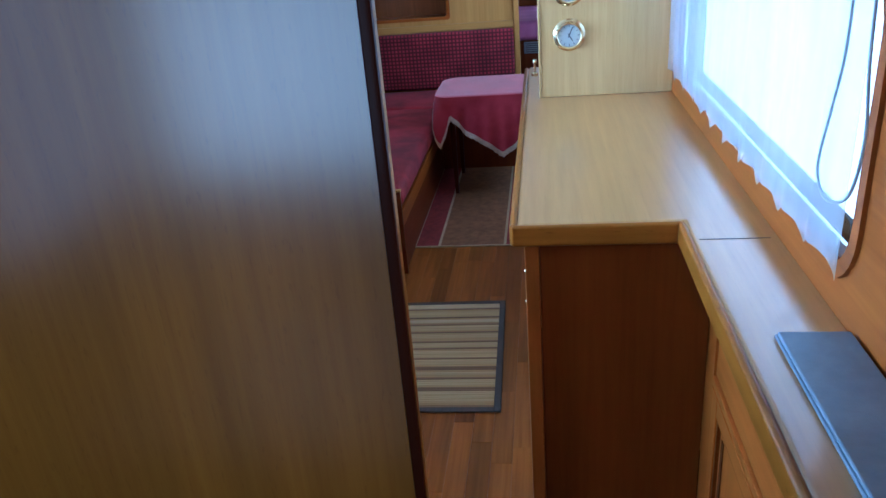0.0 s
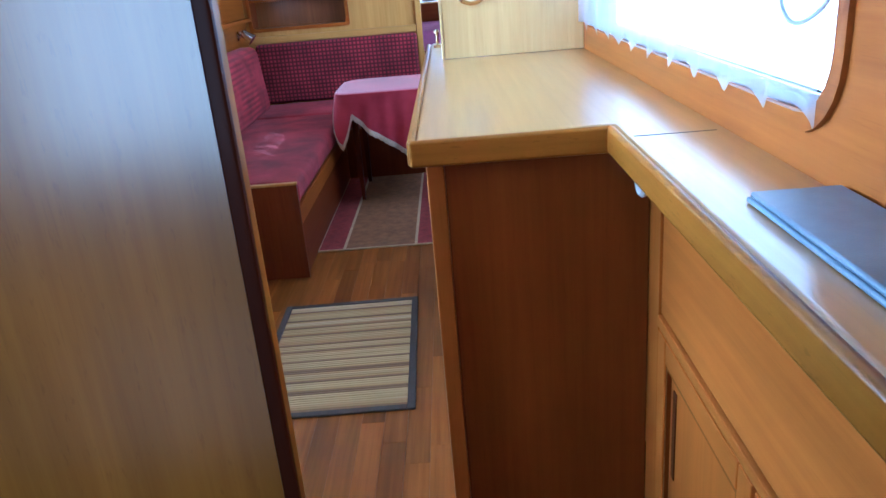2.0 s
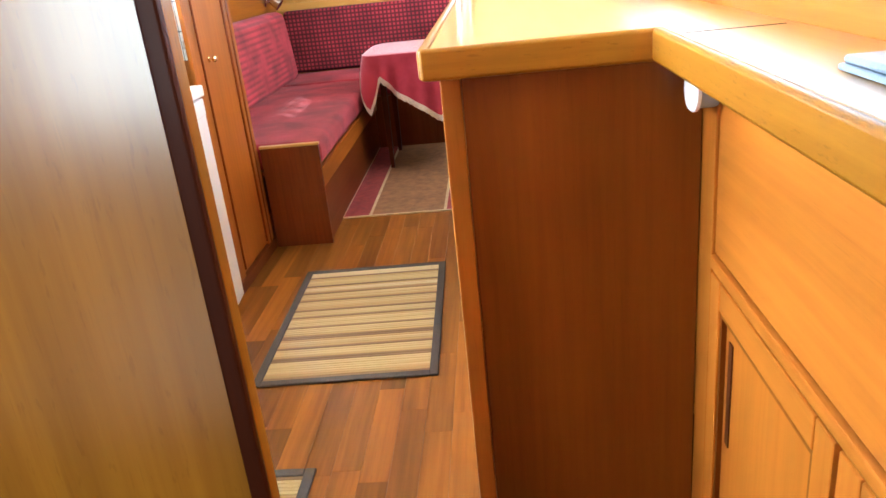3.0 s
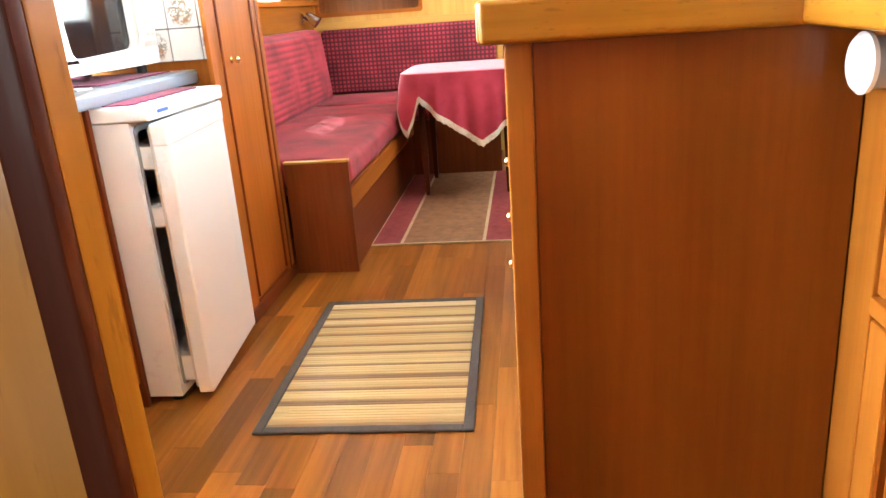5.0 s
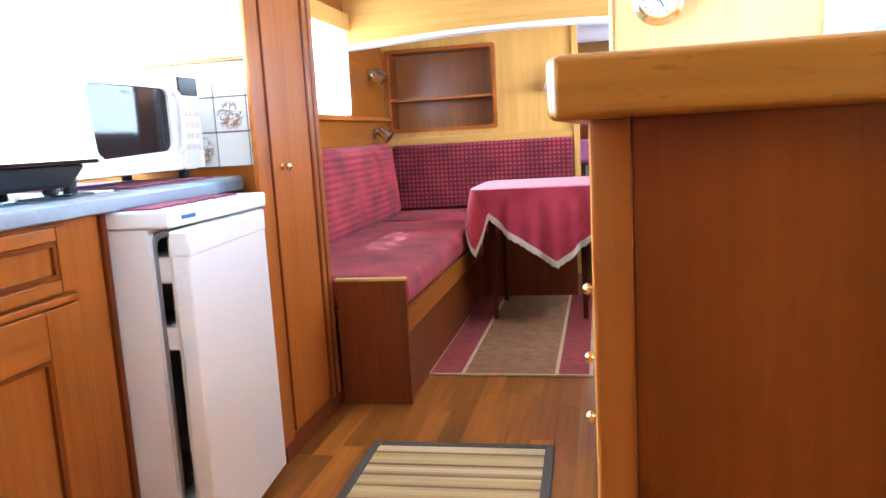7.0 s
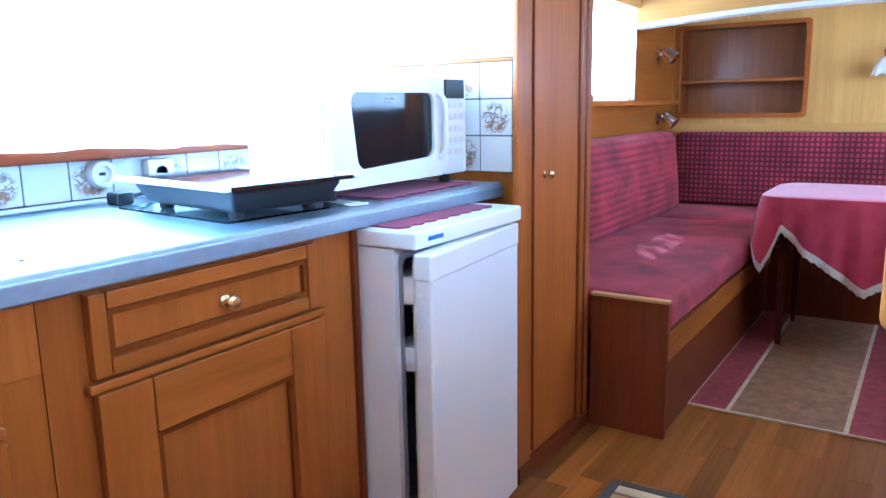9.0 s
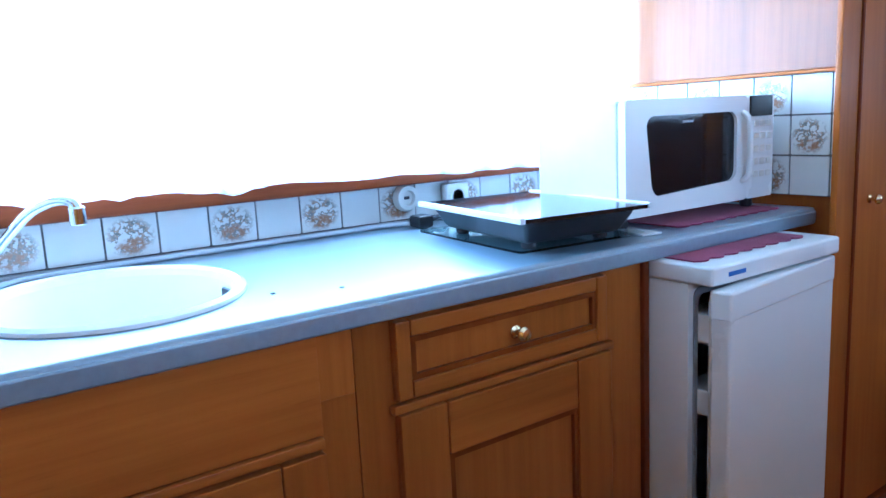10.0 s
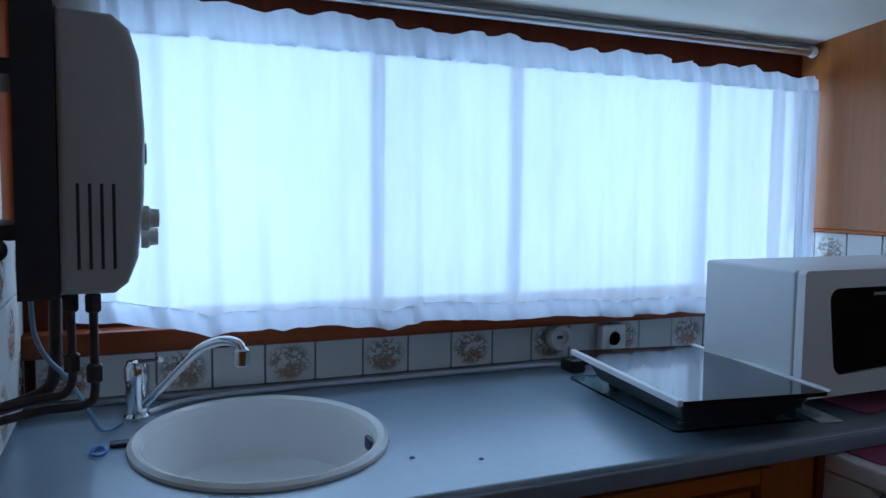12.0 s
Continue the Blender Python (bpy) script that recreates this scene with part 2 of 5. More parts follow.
# The cabinets' teak again, with the end panel's shade put into the colour.
SHADED_TEAK = wood("shaded_teak_upright", (0.138, 0.029, 0.001), (0.180, 0.044, 0.0015), rough=0.34, coat=0.25, vary=0.25, coat_rough=0.2, spec=0.12, relief=0.01)
FIELD = wood("teak_field_upright", (0.23, 0.064, 0.006), (0.33, 0.104, 0.011), vary=0.2)
GATE = wood("glossy_teak_bulkhead", (0.37, 0.132, 0.004), (0.49, 0.198, 0.008), rough=0.42, coat=1.0, vary=0.25, coat_rough=0.22, coat_ior=2.0, spec=0.1, relief=0.10, worn=0.22)
DARK = wood("dark_mahogany", (0.050, 0.010, 0.003), (0.090, 0.019, 0.005), rough=0.4, coat=0.05, spec=0.08)
SIDE_Y = wood("lining_teak_lengthwise", (0.20, 0.058, 0.004), (0.29, 0.095, 0.007), "y")
DARK_Y = wood("dark_mahogany_lengthwise", (0.05, 0.016, 0.008), (0.10, 0.032, 0.014), "y", rough=0.4)
PLANK = wood("floor_plank", (0.19, 0.058, 0.006), (0.34, 0.120, 0.013), "y", rough=0.36, coat=0.2, vary=0.45)
plank_nodes, plank_links = PLANK.node_tree.nodes, PLANK.node_tree.links
plank_color = plank_nodes["Principled BSDF"].inputs["Base Color"]
plank_tone = ramp(plank_nodes, [(0.0, (0.70, 0.66, 0.62)), (0.55, (1.0, 1.0, 1.0)), (1.0, (1.34, 1.30, 1.20))])
plank_links.new(plank_nodes.new("ShaderNodeObjectInfo").outputs["Random"], plank_tone.inputs[0])
plank_links.new(mix(plank_nodes, plank_links, plank_color.links[0].from_socket, plank_tone.outputs[0], 1.0, 'MULTIPLY'), plank_color)
CEILING = plain("ceiling_vinyl", (0.74, 0.72, 0.62), 0.6, scale=4, vary=0.05, relief=0.1)
WHITE = plain("white_enamel", (0.80, 0.80, 0.78), 0.28, vary=0.01, scale=2, relief=0)
# The white heater's casing gets a mid grey, well below the other enamels.
HEATER_GREY = plain("mid_grey_enamel", (0.46, 0.46, 0.44), 0.4, vary=0.06, scale=6, relief=0.03)
WHITE_SIDE = plain("white_steel_side", (0.74, 0.75, 0.75), 0.4, vary=0.05, scale=6, relief=0.05)
PLASTIC = plain("ivory_plastic", (0.66, 0.64, 0.58), 0.42, vary=0.05)
GREY_PLASTIC = plain("grey_plastic", (0.30, 0.30, 0.31), 0.45)
BLACK = plain("black_plastic", (0.016, 0.016, 0.018), 0.42, vary=0.2)
BLACK_GLASS = plain("black_glass", (0.010, 0.010, 0.012), 0.05, vary=0.1, relief=0)
DARK_METAL = plain("tarnished_pipe", (0.05, 0.035, 0.028), 0.45, 0.5, vary=0.4, scale=30)
CHROME = plain("chrome", (0.80, 0.81, 0.82), 0.10, 1.0, vary=0.03, relief=0)
STEEL = plain("brushed_steel", (0.62, 0.63, 0.64), 0.3, 1.0, vary=0.05)
BRASS = plain("polished_brass", (0.80, 0.64, 0.36), 0.2, 1.0, vary=0.08, relief=0)
DIAL = plain("dial_face", (0.62, 0.66, 0.62), 0.25, vary=0.05, coat=0.6)
INK = plain("ink", (0.03, 0.03, 0.04), 0.5)
LAMINATE = plain("grey_laminate", (0.175, 0.235, 0.30), 0.36, vary=0.10, scale=60, relief=0.06)
LAMINATE.node_tree.nodes["Principled BSDF"].inputs["Specular IOR Level"].default_value = 0.9
for key, value in (("Coat Weight", 1.0), ("Coat Roughness", 0.30), ("Coat IOR", 1.75)):
    LAMINATE.node_tree.nodes["Principled BSDF"].inputs[key].default_value = value
SINK = plain("cream_sink_glaze", (0.82, 0.82, 0.79), 0.16, vary=0.03, scale=4, relief=0)
TILE = plain("glazed_tile", (0.70, 0.69, 0.64), 0.16, vary=0.05, scale=6, relief=0.02)
DECOR = {"x": decor_tile("flower_tile", (0, 1, 1)), "y": decor_tile("flower_tile_athwart", (1, 0, 1))}
GROUT = plain("grout", (0.16, 0.15, 0.14), 0.8, vary=0.2, scale=40)
VELVET = cloth("red_velvet", (0.13, 0.006, 0.010), (0.36, 0.026, 0.038), sheen=0.12)
VELVET_GRID = cloth("red_woven_velvet", (0.17, 0.009, 0.018), (0.36, 0.030, 0.046), 2, 0, pitch=0.029, sheen=0.12)
VELVET_RIB = cloth("red_ribbed_velvet", (0.12, 0.006, 0.010), (0.34, 0.024, 0.036), 1, pitch=0.034, sheen=0.12)
CLOTH = cloth("crimson_tablecloth", (0.28, 0.011, 0.028), (0.48, 0.040, 0.070), sheen=1.0, tint=(1.0, 0.85, 0.88))
PURPLE = cloth("wine_mat", (0.13, 0.012, 0.045), (0.24, 0.03, 0.09))
PINK = cloth("pink_bedcover", (0.50, 0.13, 0.32), (0.70, 0.25, 0.48))
FRINGE = plain("cream_fringe", (0.62, 0.56, 0.42), 0.9, vary=0.25, scale=160, relief=0.9)
RUG_RED = plain("rug_red", (0.21, 0.026, 0.022), 0.95, vary=0.3, scale=30, relief=0.6)
RUG_TAN = plain("rug_tan", (0.21, 0.095, 0.032), 0.95, vary=0.3, scale=25, relief=0.6)
RUG_LINE = plain("rug_cream", (0.46, 0.33, 0.18), 0.95, vary=0.2, scale=40, relief=0.6)
MAT_EDGE = plain("grey_brown_binding", (0.085, 0.070, 0.062), 0.9, vary=0.15, scale=90, relief=0.5)
BAMBOO = [wood("bamboo_%s" % k, d, e, "x", rough=0.45, coat=0.15, vary=0.2) for k, d, e in (
    ("pale", (0.50, 0.37, 0.18), (0.68, 0.54, 0.31)), ("straw", (0.44, 0.30, 0.12), (0.62, 0.46, 0.22)),
    ("tan", (0.36, 0.22, 0.085), (0.52, 0.35, 0.15)), ("brown", (0.15, 0.085, 0.040), (0.28, 0.17, 0.08)))]
SHEER = sheer("white_net_curtain", (0.90, 0.91, 0.93), 0.38)
SHEER_LACE = sheer("white_lace_curtain", (0.88, 0.90, 0.92), 0.50)
# Made-up blotchy openness breaks the sun into dapples on the settee.
SHEER_DAPPLE = sheer("dappling_net_curtain", (0.92, 0.91, 0.88), 0.40, 0.36)
# Whiter than the net, to paint the light that shines through the seam.
SEAM = sheer("backlit_seam_strip", (0.97, 0.98, 0.99), 0.30, 0.02)
SHEER_THICK = sheer("doubled_net", (0.72, 0.77, 0.84), 0.12)
PANE = glass("window_glass")
BOARD_GLASS = glass("green_glass", (0.78, 0.92, 0.88))
OPAL = plain("opal_glass", (0.82, 0.80, 0.74), 0.2, vary=0.03, relief=0)
PAD = plain("blue_grey_pad", (0.20, 0.25, 0.31), 0.38, vary=0.2, scale=12, relief=0.5)
CORD = plain("grey_cord", (0.55, 0.57, 0.60), 0.6)
HOSE = plain("blue_grey_hose", (0.20, 0.30, 0.40), 0.5)
BLUE = plain("blue_cord", (0.05, 0.14, 0.45), 0.5)

# ---- builders ----
UNDO = {}


def box(bm, x0, x1, y0, y1, z0, z1, bevel=0.0, seg=2):
    vs = [bm.verts.new((x, y, z)) for z in (z0, z1) for y in (y0, y1) for x in (x0, x1)]
    fs = [bm.faces.new([vs[i] for i in q]) for q in ((0, 2, 3, 1), (4, 5, 7, 6), (0, 1, 5, 4), (1, 3, 7, 5), (3, 2, 6, 7), (2, 0, 4, 6))]
    if bevel:
        es = list({e for f in fs for e in f.edges})
        bmesh.ops.bevel(bm, geom=es, offset=bevel, segments=seg, affect='EDGES', profile=0.5)
    return bm


def B(*a, **k):
    return box(bmesh.new(), *a, **k)


def tube(bm, points, radius, n=12, caps=True):
    """A round bar through points; radius: one number or one for each point."""
    pts = [Vector(p) for p in points]
    rad = radius if isinstance(radius, (list, tuple)) else [radius] * len(pts)
    up, rings = None, []
    for i, p in enumerate(pts):
        d = (pts[min(i + 1, len(pts) - 1)] - pts[max(i - 1, 0)]).normalized()
        if up is None:
            up = d.orthogonal().normalized()
        up = (up - d * up.dot(d)).normalized()
        side = d.cross(up)
        rings.append([bm.verts.new(p + rad[i] * (math.cos(a) * up + math.sin(a) * side)) for a in (2 * math.pi * k / n for k in range(n))])
    for a, b in zip(rings, rings[1:]):
        for k in range(n):
            bm.faces.new((a[k], a[(k + 1) % n], b[(k + 1) % n], b[k]))
    if caps:
        bm.faces.new(rings[0][::-1])
        bm.faces.new(rings[-1])
    return bm


def smooth_path(points, steps=6):
    """A rounder line through the points."""
    pts = [Vector(p) for p in points]
    out = []
    for i in range(len(pts) - 1):
        p0, p1, p2, p3 = pts[max(i - 1, 0)], pts[i], pts[i + 1], pts[min(i + 2, len(pts) - 1)]
        for k in range(steps):
            t = k / steps
            out.append(0.5 * (2 * p1 + (p2 - p0) * t + (2 * p0 - 5 * p1 + 4 * p2 - p3) * t * t + (3 * p1 - p0 - 3 * p2 + p3) * t ** 3))
    return out + [pts[-1]]


def lathe(bm, profile, at=(0, 0, 0), axis="z", n=32, caps=True):
    """A turned body from (radius, height) pairs."""
    rings = []
    for r, h in profile:
        ring = []
        for k in range(n):
            a = 2 * math.pi * k / n
            p = (r * math.cos(a), r * math.sin(a), h)
            p = {"z": p, "x": (p[2], p[0], p[1]), "y": (p[0], p[2], p[1]), "-x": (-p[2], p[0], p[1]), "-y": (p[0], -p[2], p[1])}[axis]
            ring.append(bm.verts.new(Vector(p) + Vector(at)))
        rings.append(ring)
    for a, b in zip(rings, rings[1:]):
        for k in range(n):
            bm.faces.new((a[k], a[(k + 1) % n], b[(k + 1) % n], b[k]))
    for ring, r in ((rings[0], profile[0][0]), (rings[-1], profile[-1][0])):
        if r > 1e-5 and caps:
            bm.faces.new(ring)
    return bm


def rounded(a0, a1, b0, b1, r, n=6):
    """Points round a rectangle with rounded corners."""
    out = []
    for ca, cb, start in ((a1 - r, b1 - r, 0), (a0 + r, b1 - r, 90), (a0 + r, b0 + r, 180), (a1 - r, b0 + r, 270)):
        for k in range(n + 1):
            w = radians(start + 90 * k / n)
            out.append((ca + r * math.cos(w), cb + r * math.sin(w)))
    return out


def slab(bm, outline, lift, lo, hi, holes=()):
    """A plate from an outline and holes, through lo to hi; lift maps (a, b, c) to a place."""
    loops = []
    for level in (lo, hi):
        edges = []
        for k, line in enumerate((outline, *holes)):
            vs = [bm.verts.new(lift(a, b, level)) for a, b in line]
            loops.append(vs)
            edges += [bm.edges.new((vs[i], vs[(i + 1) % len(vs)])) for i in range(len(vs))]
        bmesh.ops.triangle_fill(bm, use_beauty=True, edges=edges)
    half = len(loops) // 2
    for a, b in zip(loops[:half], loops[half:]):
        for i in range(len(a)):
            bm.faces.new((a[i], a[(i + 1) % len(a)], b[(i + 1) % len(a)], b[i]))
    bmesh.ops.recalc_face_normals(bm, faces=bm.faces)
    return bm


def on_x(a, b, c):
    return (c, a, b)


def on_y(a, b, c):
    return (a, c, b)


def on_z(a, b, c):
    return (a, b, c)


def broad_normals(me):
    """Shade each corner by its larger neighbour faces, so that flat faces stay flat beside rounded edges."""
    flat = [(Vector(p.normal), p.area) for p in me.polygons]
    around = [[] for _ in me.vertices]
    for p in me.polygons:
        for v in p.vertices:
            around[v].append(p.index)
    limit = math.cos(radians(38))
    out = [None] * len(me.loops)
    for p in me.polygons:
        own = flat[p.index][0]
        for k, v in zip(p.loop_indices, p.vertices):
            total = Vector()
            for q in around[v]:
                nq, area = flat[q]
                if nq.dot(own) > limit:
                    total += nq * area
            out[k] = total.normalized() if total.length > 0 else own
    me.normals_split_custom_set(out)


def mesh_object(name, bm, mat, smooth=True):
    bmesh.ops.recalc_face_normals(bm, faces=bm.faces)
    me = bpy.data.meshes.new(name)
    bm.to_mesh(me)
    bm.free()
    me.materials.append(mat)
    if smooth:
        me.polygons.foreach_set("use_smooth", [True] * len(me.polygons))
        me.set_sharp_from_angle(angle=radians(38))
        broad_normals(me)
    return new(name, me)


def part(name, bm, mat, parent, label=""):
    ob = mesh_object(name, bm, mat)
    ob.parent = parent
    ob.matrix_parent_inverse = UNDO.get(parent, Matrix.Identity(4))
    return tagged(ob, label)


def thing(name, label, category, at, group="", kind="", m=None):
    """An empty at the thing's base. With m, its parts are built about the origin and stand at that pose."""
    ob = new(name)
    ob.empty_display_size = 0.1
    ob.matrix_world = m or Matrix.Translation(at)
    UNDO[ob] = Matrix.Identity(4) if m else Matrix.Translation(at).inverted()
    return tagged(ob, label, category, group, kind)


def single(name, bm, mat, label, category, group="", kind=""):
    return tagged(mesh_object(name, bm, mat), label, category, group, kind)


def structure(name, bm, mat, label="", category=""):
    return tagged(mesh_object(name, bm, mat), label, category, kind="structure")


def knob(parent, at, axis, mat=BRASS, size=1.0, name="knob", label="brass knob"):
    s = size
    return part(name, lathe(bmesh.new(), [(0.011 * s, 0), (0.011 * s, 0.003 * s), (0.005 * s, 0.006 * s), (0.0045 * s, 0.014 * s), (0.011 * s, 0.019 * s), (0.0125 * s, 0.024 * s), (0.009 * s, 0.030 * s), (0.0, 0.032 * s)], at, axis, 16), mat, parent, label)


# ---- the hull, deck and floor ----
FLOOR_Z = 0.0
structure("floor", B(-1.29, 1.07, 1.0, 8.3, -0.06, -0.012), DARK_Y, "dark wooden sub-floor under the planks", "floor")
structure("floor_aft", B(-1.29, 1.07, -1.0, 0.5, 0.28, 0.36, bevel=0.008), PLANK, "varnished wooden floor of the entrance", "floor")
structure("stair_tread", B(-1.29, 1.07, 0.5, 0.76, -0.06, 0.18, bevel=0.008), PLANK, "varnished wooden step down", "step")
structure("stair_riser", B(-1.29, 1.07, 0.42, 0.5, -0.06, 0.278), MAHOGANY, "mahogany riser", "step")
structure("floor_landing", B(-1.29, 1.07, 0.76, 1.0, -0.06, 0.0), PLANK, "varnished wooden floor at the foot of the steps", "floor")

structure("wall_port", slab(bmesh.new(), [(-1.0, -0.06), (3.78, -0.06), (3.78, 2.4), (-1.0, 2.4)], on_x, -1.29, -1.25,
                            [rounded(1.42, 3.34, 1.06, 1.655, 0.04), rounded(-0.94, 0.14, 0.74, 2.10, 0.06)]), DARK, "dark varnished wooden hull side", "wall")
structure("wall_starboard", slab(bmesh.new(), [(-1.0, -0.06), (8.3, -0.06), (8.3, 2.4), (-1.0, 2.4)], on_x, 1.03, 1.07,
                                 [rounded(1.42, 3.22, 1.105, 1.62, 0.10), rounded(4.1, 6.1, 1.09, 1.56, 0.08)]), TEAK_Y, "varnished teak hull side", "wall")
structure("wall_saloon_port", slab(bmesh.new(), [(3.776, -0.06), (8.3, -0.06), (8.3, 1.86), (3.776, 1.86)], on_x, -1.02, -0.98,
                                   [rounded(4.96, 5.54, 1.13, 1.62, 0.05)]), SIDE_Y, "varnished teak side lining of the saloon", "wall")
structure("bulkhead_aft", slab(bmesh.new(), [(-1.25, 0), (0.312, 0), (0.312, 1.82), (-1.25, 1.82)], on_y, 1.188, 1.2095), GATE,
          "glossy varnished teak bulkhead beside the entrance", "wall")
structure("bulkhead_lining", B(-1.25, -0.580, 1.2097, 1.303, 0.0, 1.82), MAHOGANY, "dark varnished lining behind the water heater", "wall")
lip = thing("bulkhead_edge", "dark hardwood edge strip on the end of the bulkhead", "trim", (0.31, 1.2, 0), kind="structure")
part("dark_lipping", B(0.301, 0.320, 1.178, 1.1895, 0, 1.82, bevel=0.004), DARK, lip)
part("teak_lipping", B(0.3125, 0.3185, 1.190, 1.2105, 0, 1.82, bevel=0.002), EDGE_Z, lip, "worn teak edge band")
structure("wall_aft", slab(bmesh.new(), [(-1.25, 0.36), (1.03, 0.36), (1.03, 2.4), (-1.25, 2.4)], on_y, -1.0, -0.95,
                           [rounded(-1.20, 0.0, 0.66, 2.2, 0.06)]), DARK, "dark varnished wall with the open entrance", "wall")


def camber(x):
    return 1.832 - 0.078 * ((x + 0.11) / 1.14) ** 2


def deckhead(x0, x1, y0, y1, n=14):
    """A cambered deckhead panel, highest along the middle of the boat."""
    line = [x0 + (x1 - x0) * k / n for k in range(n + 1)]
    ring = [(x, camber(x)) for x in line] + [(x, camber(x) + 0.04) for x in reversed(line)]
    return slab(bmesh.new(), ring, on_y, y0, y1)


structure("ceiling", deckhead(-1.25, 1.03, 1.14, 3.776), CEILING, "cream vinyl deckhead of the galley", "ceiling")
structure("ceiling_saloon", deckhead(-0.98, 1.03, 3.777, 5.60), CEILING, "cream vinyl deckhead of the saloon", "ceiling")
structure("ceiling_aft", B(-1.25, 1.03, -1.0, 1.10, 2.36, 2.40), CEILING, "cream deckhead over the entrance", "ceiling")
structure("ceiling_fore", B(-0.98, 1.03, 5.60, 8.3, 1.72, 1.76), CEILING, "cream deckhead of the fore cabin", "ceiling")
structure("header_aft", B(-1.25, 1.03, 1.10, 1.14, 1.75, 2.36), TEAK_X, "teak header over the entrance", "trim")
beam = thing("deck_beam", "pale varnished teak beam across the saloon", "beam", (0, 5.6, 1.5), kind="structure")


def arched_bar(low, high, y0, y1, n=20):
    """A bar across the saloon between two lines that are functions of x."""
    line = [-0.979 + 2.008 * k / n for k in range(n + 1)]
    ring = [(x, low(x)) for x in line] + [(x, high(x)) for x in reversed(line)]
    return slab(bmesh.new(), ring, on_y, y0, y1)


def beam_foot(x):
    return 1.545 - 0.045 * ((x - 0.12) / 1.05) ** 2


part("beam_face", arched_bar(lambda x: beam_foot(x) + 0.0235, lambda x: camber(x) - 0.001, 5.555, 5.5995), PALE_X, beam)
part("beam_edge", arched_bar(beam_foot, lambda x: beam_foot(x) + 0.023, 5.545, 5.66), CEILING, beam, "cream edge strip under the beam")
structure("wall_end", B(-0.98, 1.03, 8.26, 8.3, 0, 1.76), PALE_X, "pale wooden wall of the fore cabin", "wall")

# back wall of the saloon with its recessed shelf and the doorway
structure("wall_saloon_back", slab(bmesh.new(), [(-0.98, 0), (0.33, 0), (0.33, 1.72), (-0.98, 1.72)], on_y, 6.3, 6.325,
                                   [rounded(-0.935, -0.215, 1.02, 1.54, 0.025)]), PALE, "pale varnished teak end wall of the saloon", "wall")
structure("wall_saloon_back_starboard", B(0.95, 1.03, 6.3, 6.325, 0, 1.72), PALE, "pale varnished teak beside the doorway", "wall")
post = structure("door_post", B(0.305, 0.345, 6.27, 6.34, 0, 1.72, bevel=0.005), PALE, "pale wooden door post", "trim")

# ---- left galley window and its curtain ----


def mullioned_window(name, x, y0, y1, z0, z1, bars, depth, label):
    w = thing(name, label, "window", (x, (y0 + y1) / 2, z0), kind="structure")
    f = 0.03
    part("window_frame", slab(bmesh.new(), [(y0, z0), (y1, z0), (y1, z1), (y0, z1)], on_x, x - depth / 2, x + depth / 2,
                              [[(y0 + f, z0 + f), (y1 - f, z0 + f), (y1 - f, z1 - f), (y0 + f, z1 - f)]]), GREY_PLASTIC, w, "grey metal window frame")
    edges = [y0 + f, *bars, y1 - f]
    for b in bars:
        part("mullion", B(x - depth / 2, x + depth / 2, b - 0.016, b + 0.016, z0 + f, z1 - f, bevel=0.003), GREY_PLASTIC, w, "grey metal mullion")
    for a, b in zip(edges, edges[1:]):
        p = part("pane", B(x - 0.002, x + 0.002, a + 0.012, b - 0.012, z0 + f, z1 - f), PANE, w, "clear glass pane")
        p.visible_shadow = False
    return w


mullioned_window("window_1", -1.285, 1.40, 3.36, 1.04, 1.665, (2.040, 2.404, 3.002), 0.03, "long galley window in three mullions behind a net curtain")
mullioned_window("window_2", -1.025, 4.95, 5.55, 1.12, 1.63, (), 0.02, "small saloon window behind a white curtain")
structure("window_sill", B(-1.25, -1.195, 1.305, 3.3235, 0.9925, 1.040, bevel=0.006), MAHOGANY_Y, "varnished teak window board over the tiles", "sill")


def hung_cloth(x, y0, y1, low, high, depth, waves, ny=180, nz=14, flare=0.4):
    """A gathered hanging cloth with folds that open towards its hem; low and high are functions of y."""
    bm = bmesh.new()
    rows = []
    for j in range(nz + 1):
        v = j / nz
        row = []
        for i in range(ny + 1):
            u = i / ny
            y = y0 + (y1 - y0) * u
            amp = depth * (1 - flare * v) * (0.55 + 0.45 * math.sin(9.1 * u + 1.3) ** 2)
            fold = math.sin(waves * u * 2 * math.pi + 1.7 * math.sin(5 * u)) + 0.4 * math.sin(2.3 * waves * u * 2 * math.pi + 2.0 * v)
            row.append(bm.verts.new((x + amp * fold, y, low(y) + (high(y) - low(y)) * v)))
        rows.append(row)
    for a, b in zip(rows, rows[1:]):
        for i in range(ny):
            bm.faces.new((a[i], a[i + 1], b[i + 1], b[i]))
    return bm


def hem(y):
    low = 1.036 - 0.020 * (y - 1.6) + 0.022 * max(0.0, (1.6 - y) / 0.15) + 0.002 * math.sin(21 * y) + 0.001 * math.sin(47 * y)
    low += 0.003 * math.sin(13 * y + 1.0) * math.sin(5.3 * y) - 0.012 * max(0.0, 1 - abs(y - 2.035) / 0.04)
    return low - 0.012 * max(0.0, 1 - abs(y - 1.655) / 0.045) - 0.008 * max(0.0, 1 - abs(y - 1.80) / 0.03)


net = thing("net_curtain", "white net curtain with a ruffled heading across the galley window", "curtain", (-1.18, 2.4, 1.02))
part("netting", hung_cloth(-1.171, 1.40, 3.312, lambda y: hem(y) + 0.042, lambda y: 1.618, 0.011, 17, ny=320), SHEER, net)
part("hem", hung_cloth(-1.170, 1.40, 3.312, hem, lambda y: hem(y) + 0.043, 0.0115, 17, ny=320, nz=3, flare=0), SHEER_THICK, net, "doubled white hem")
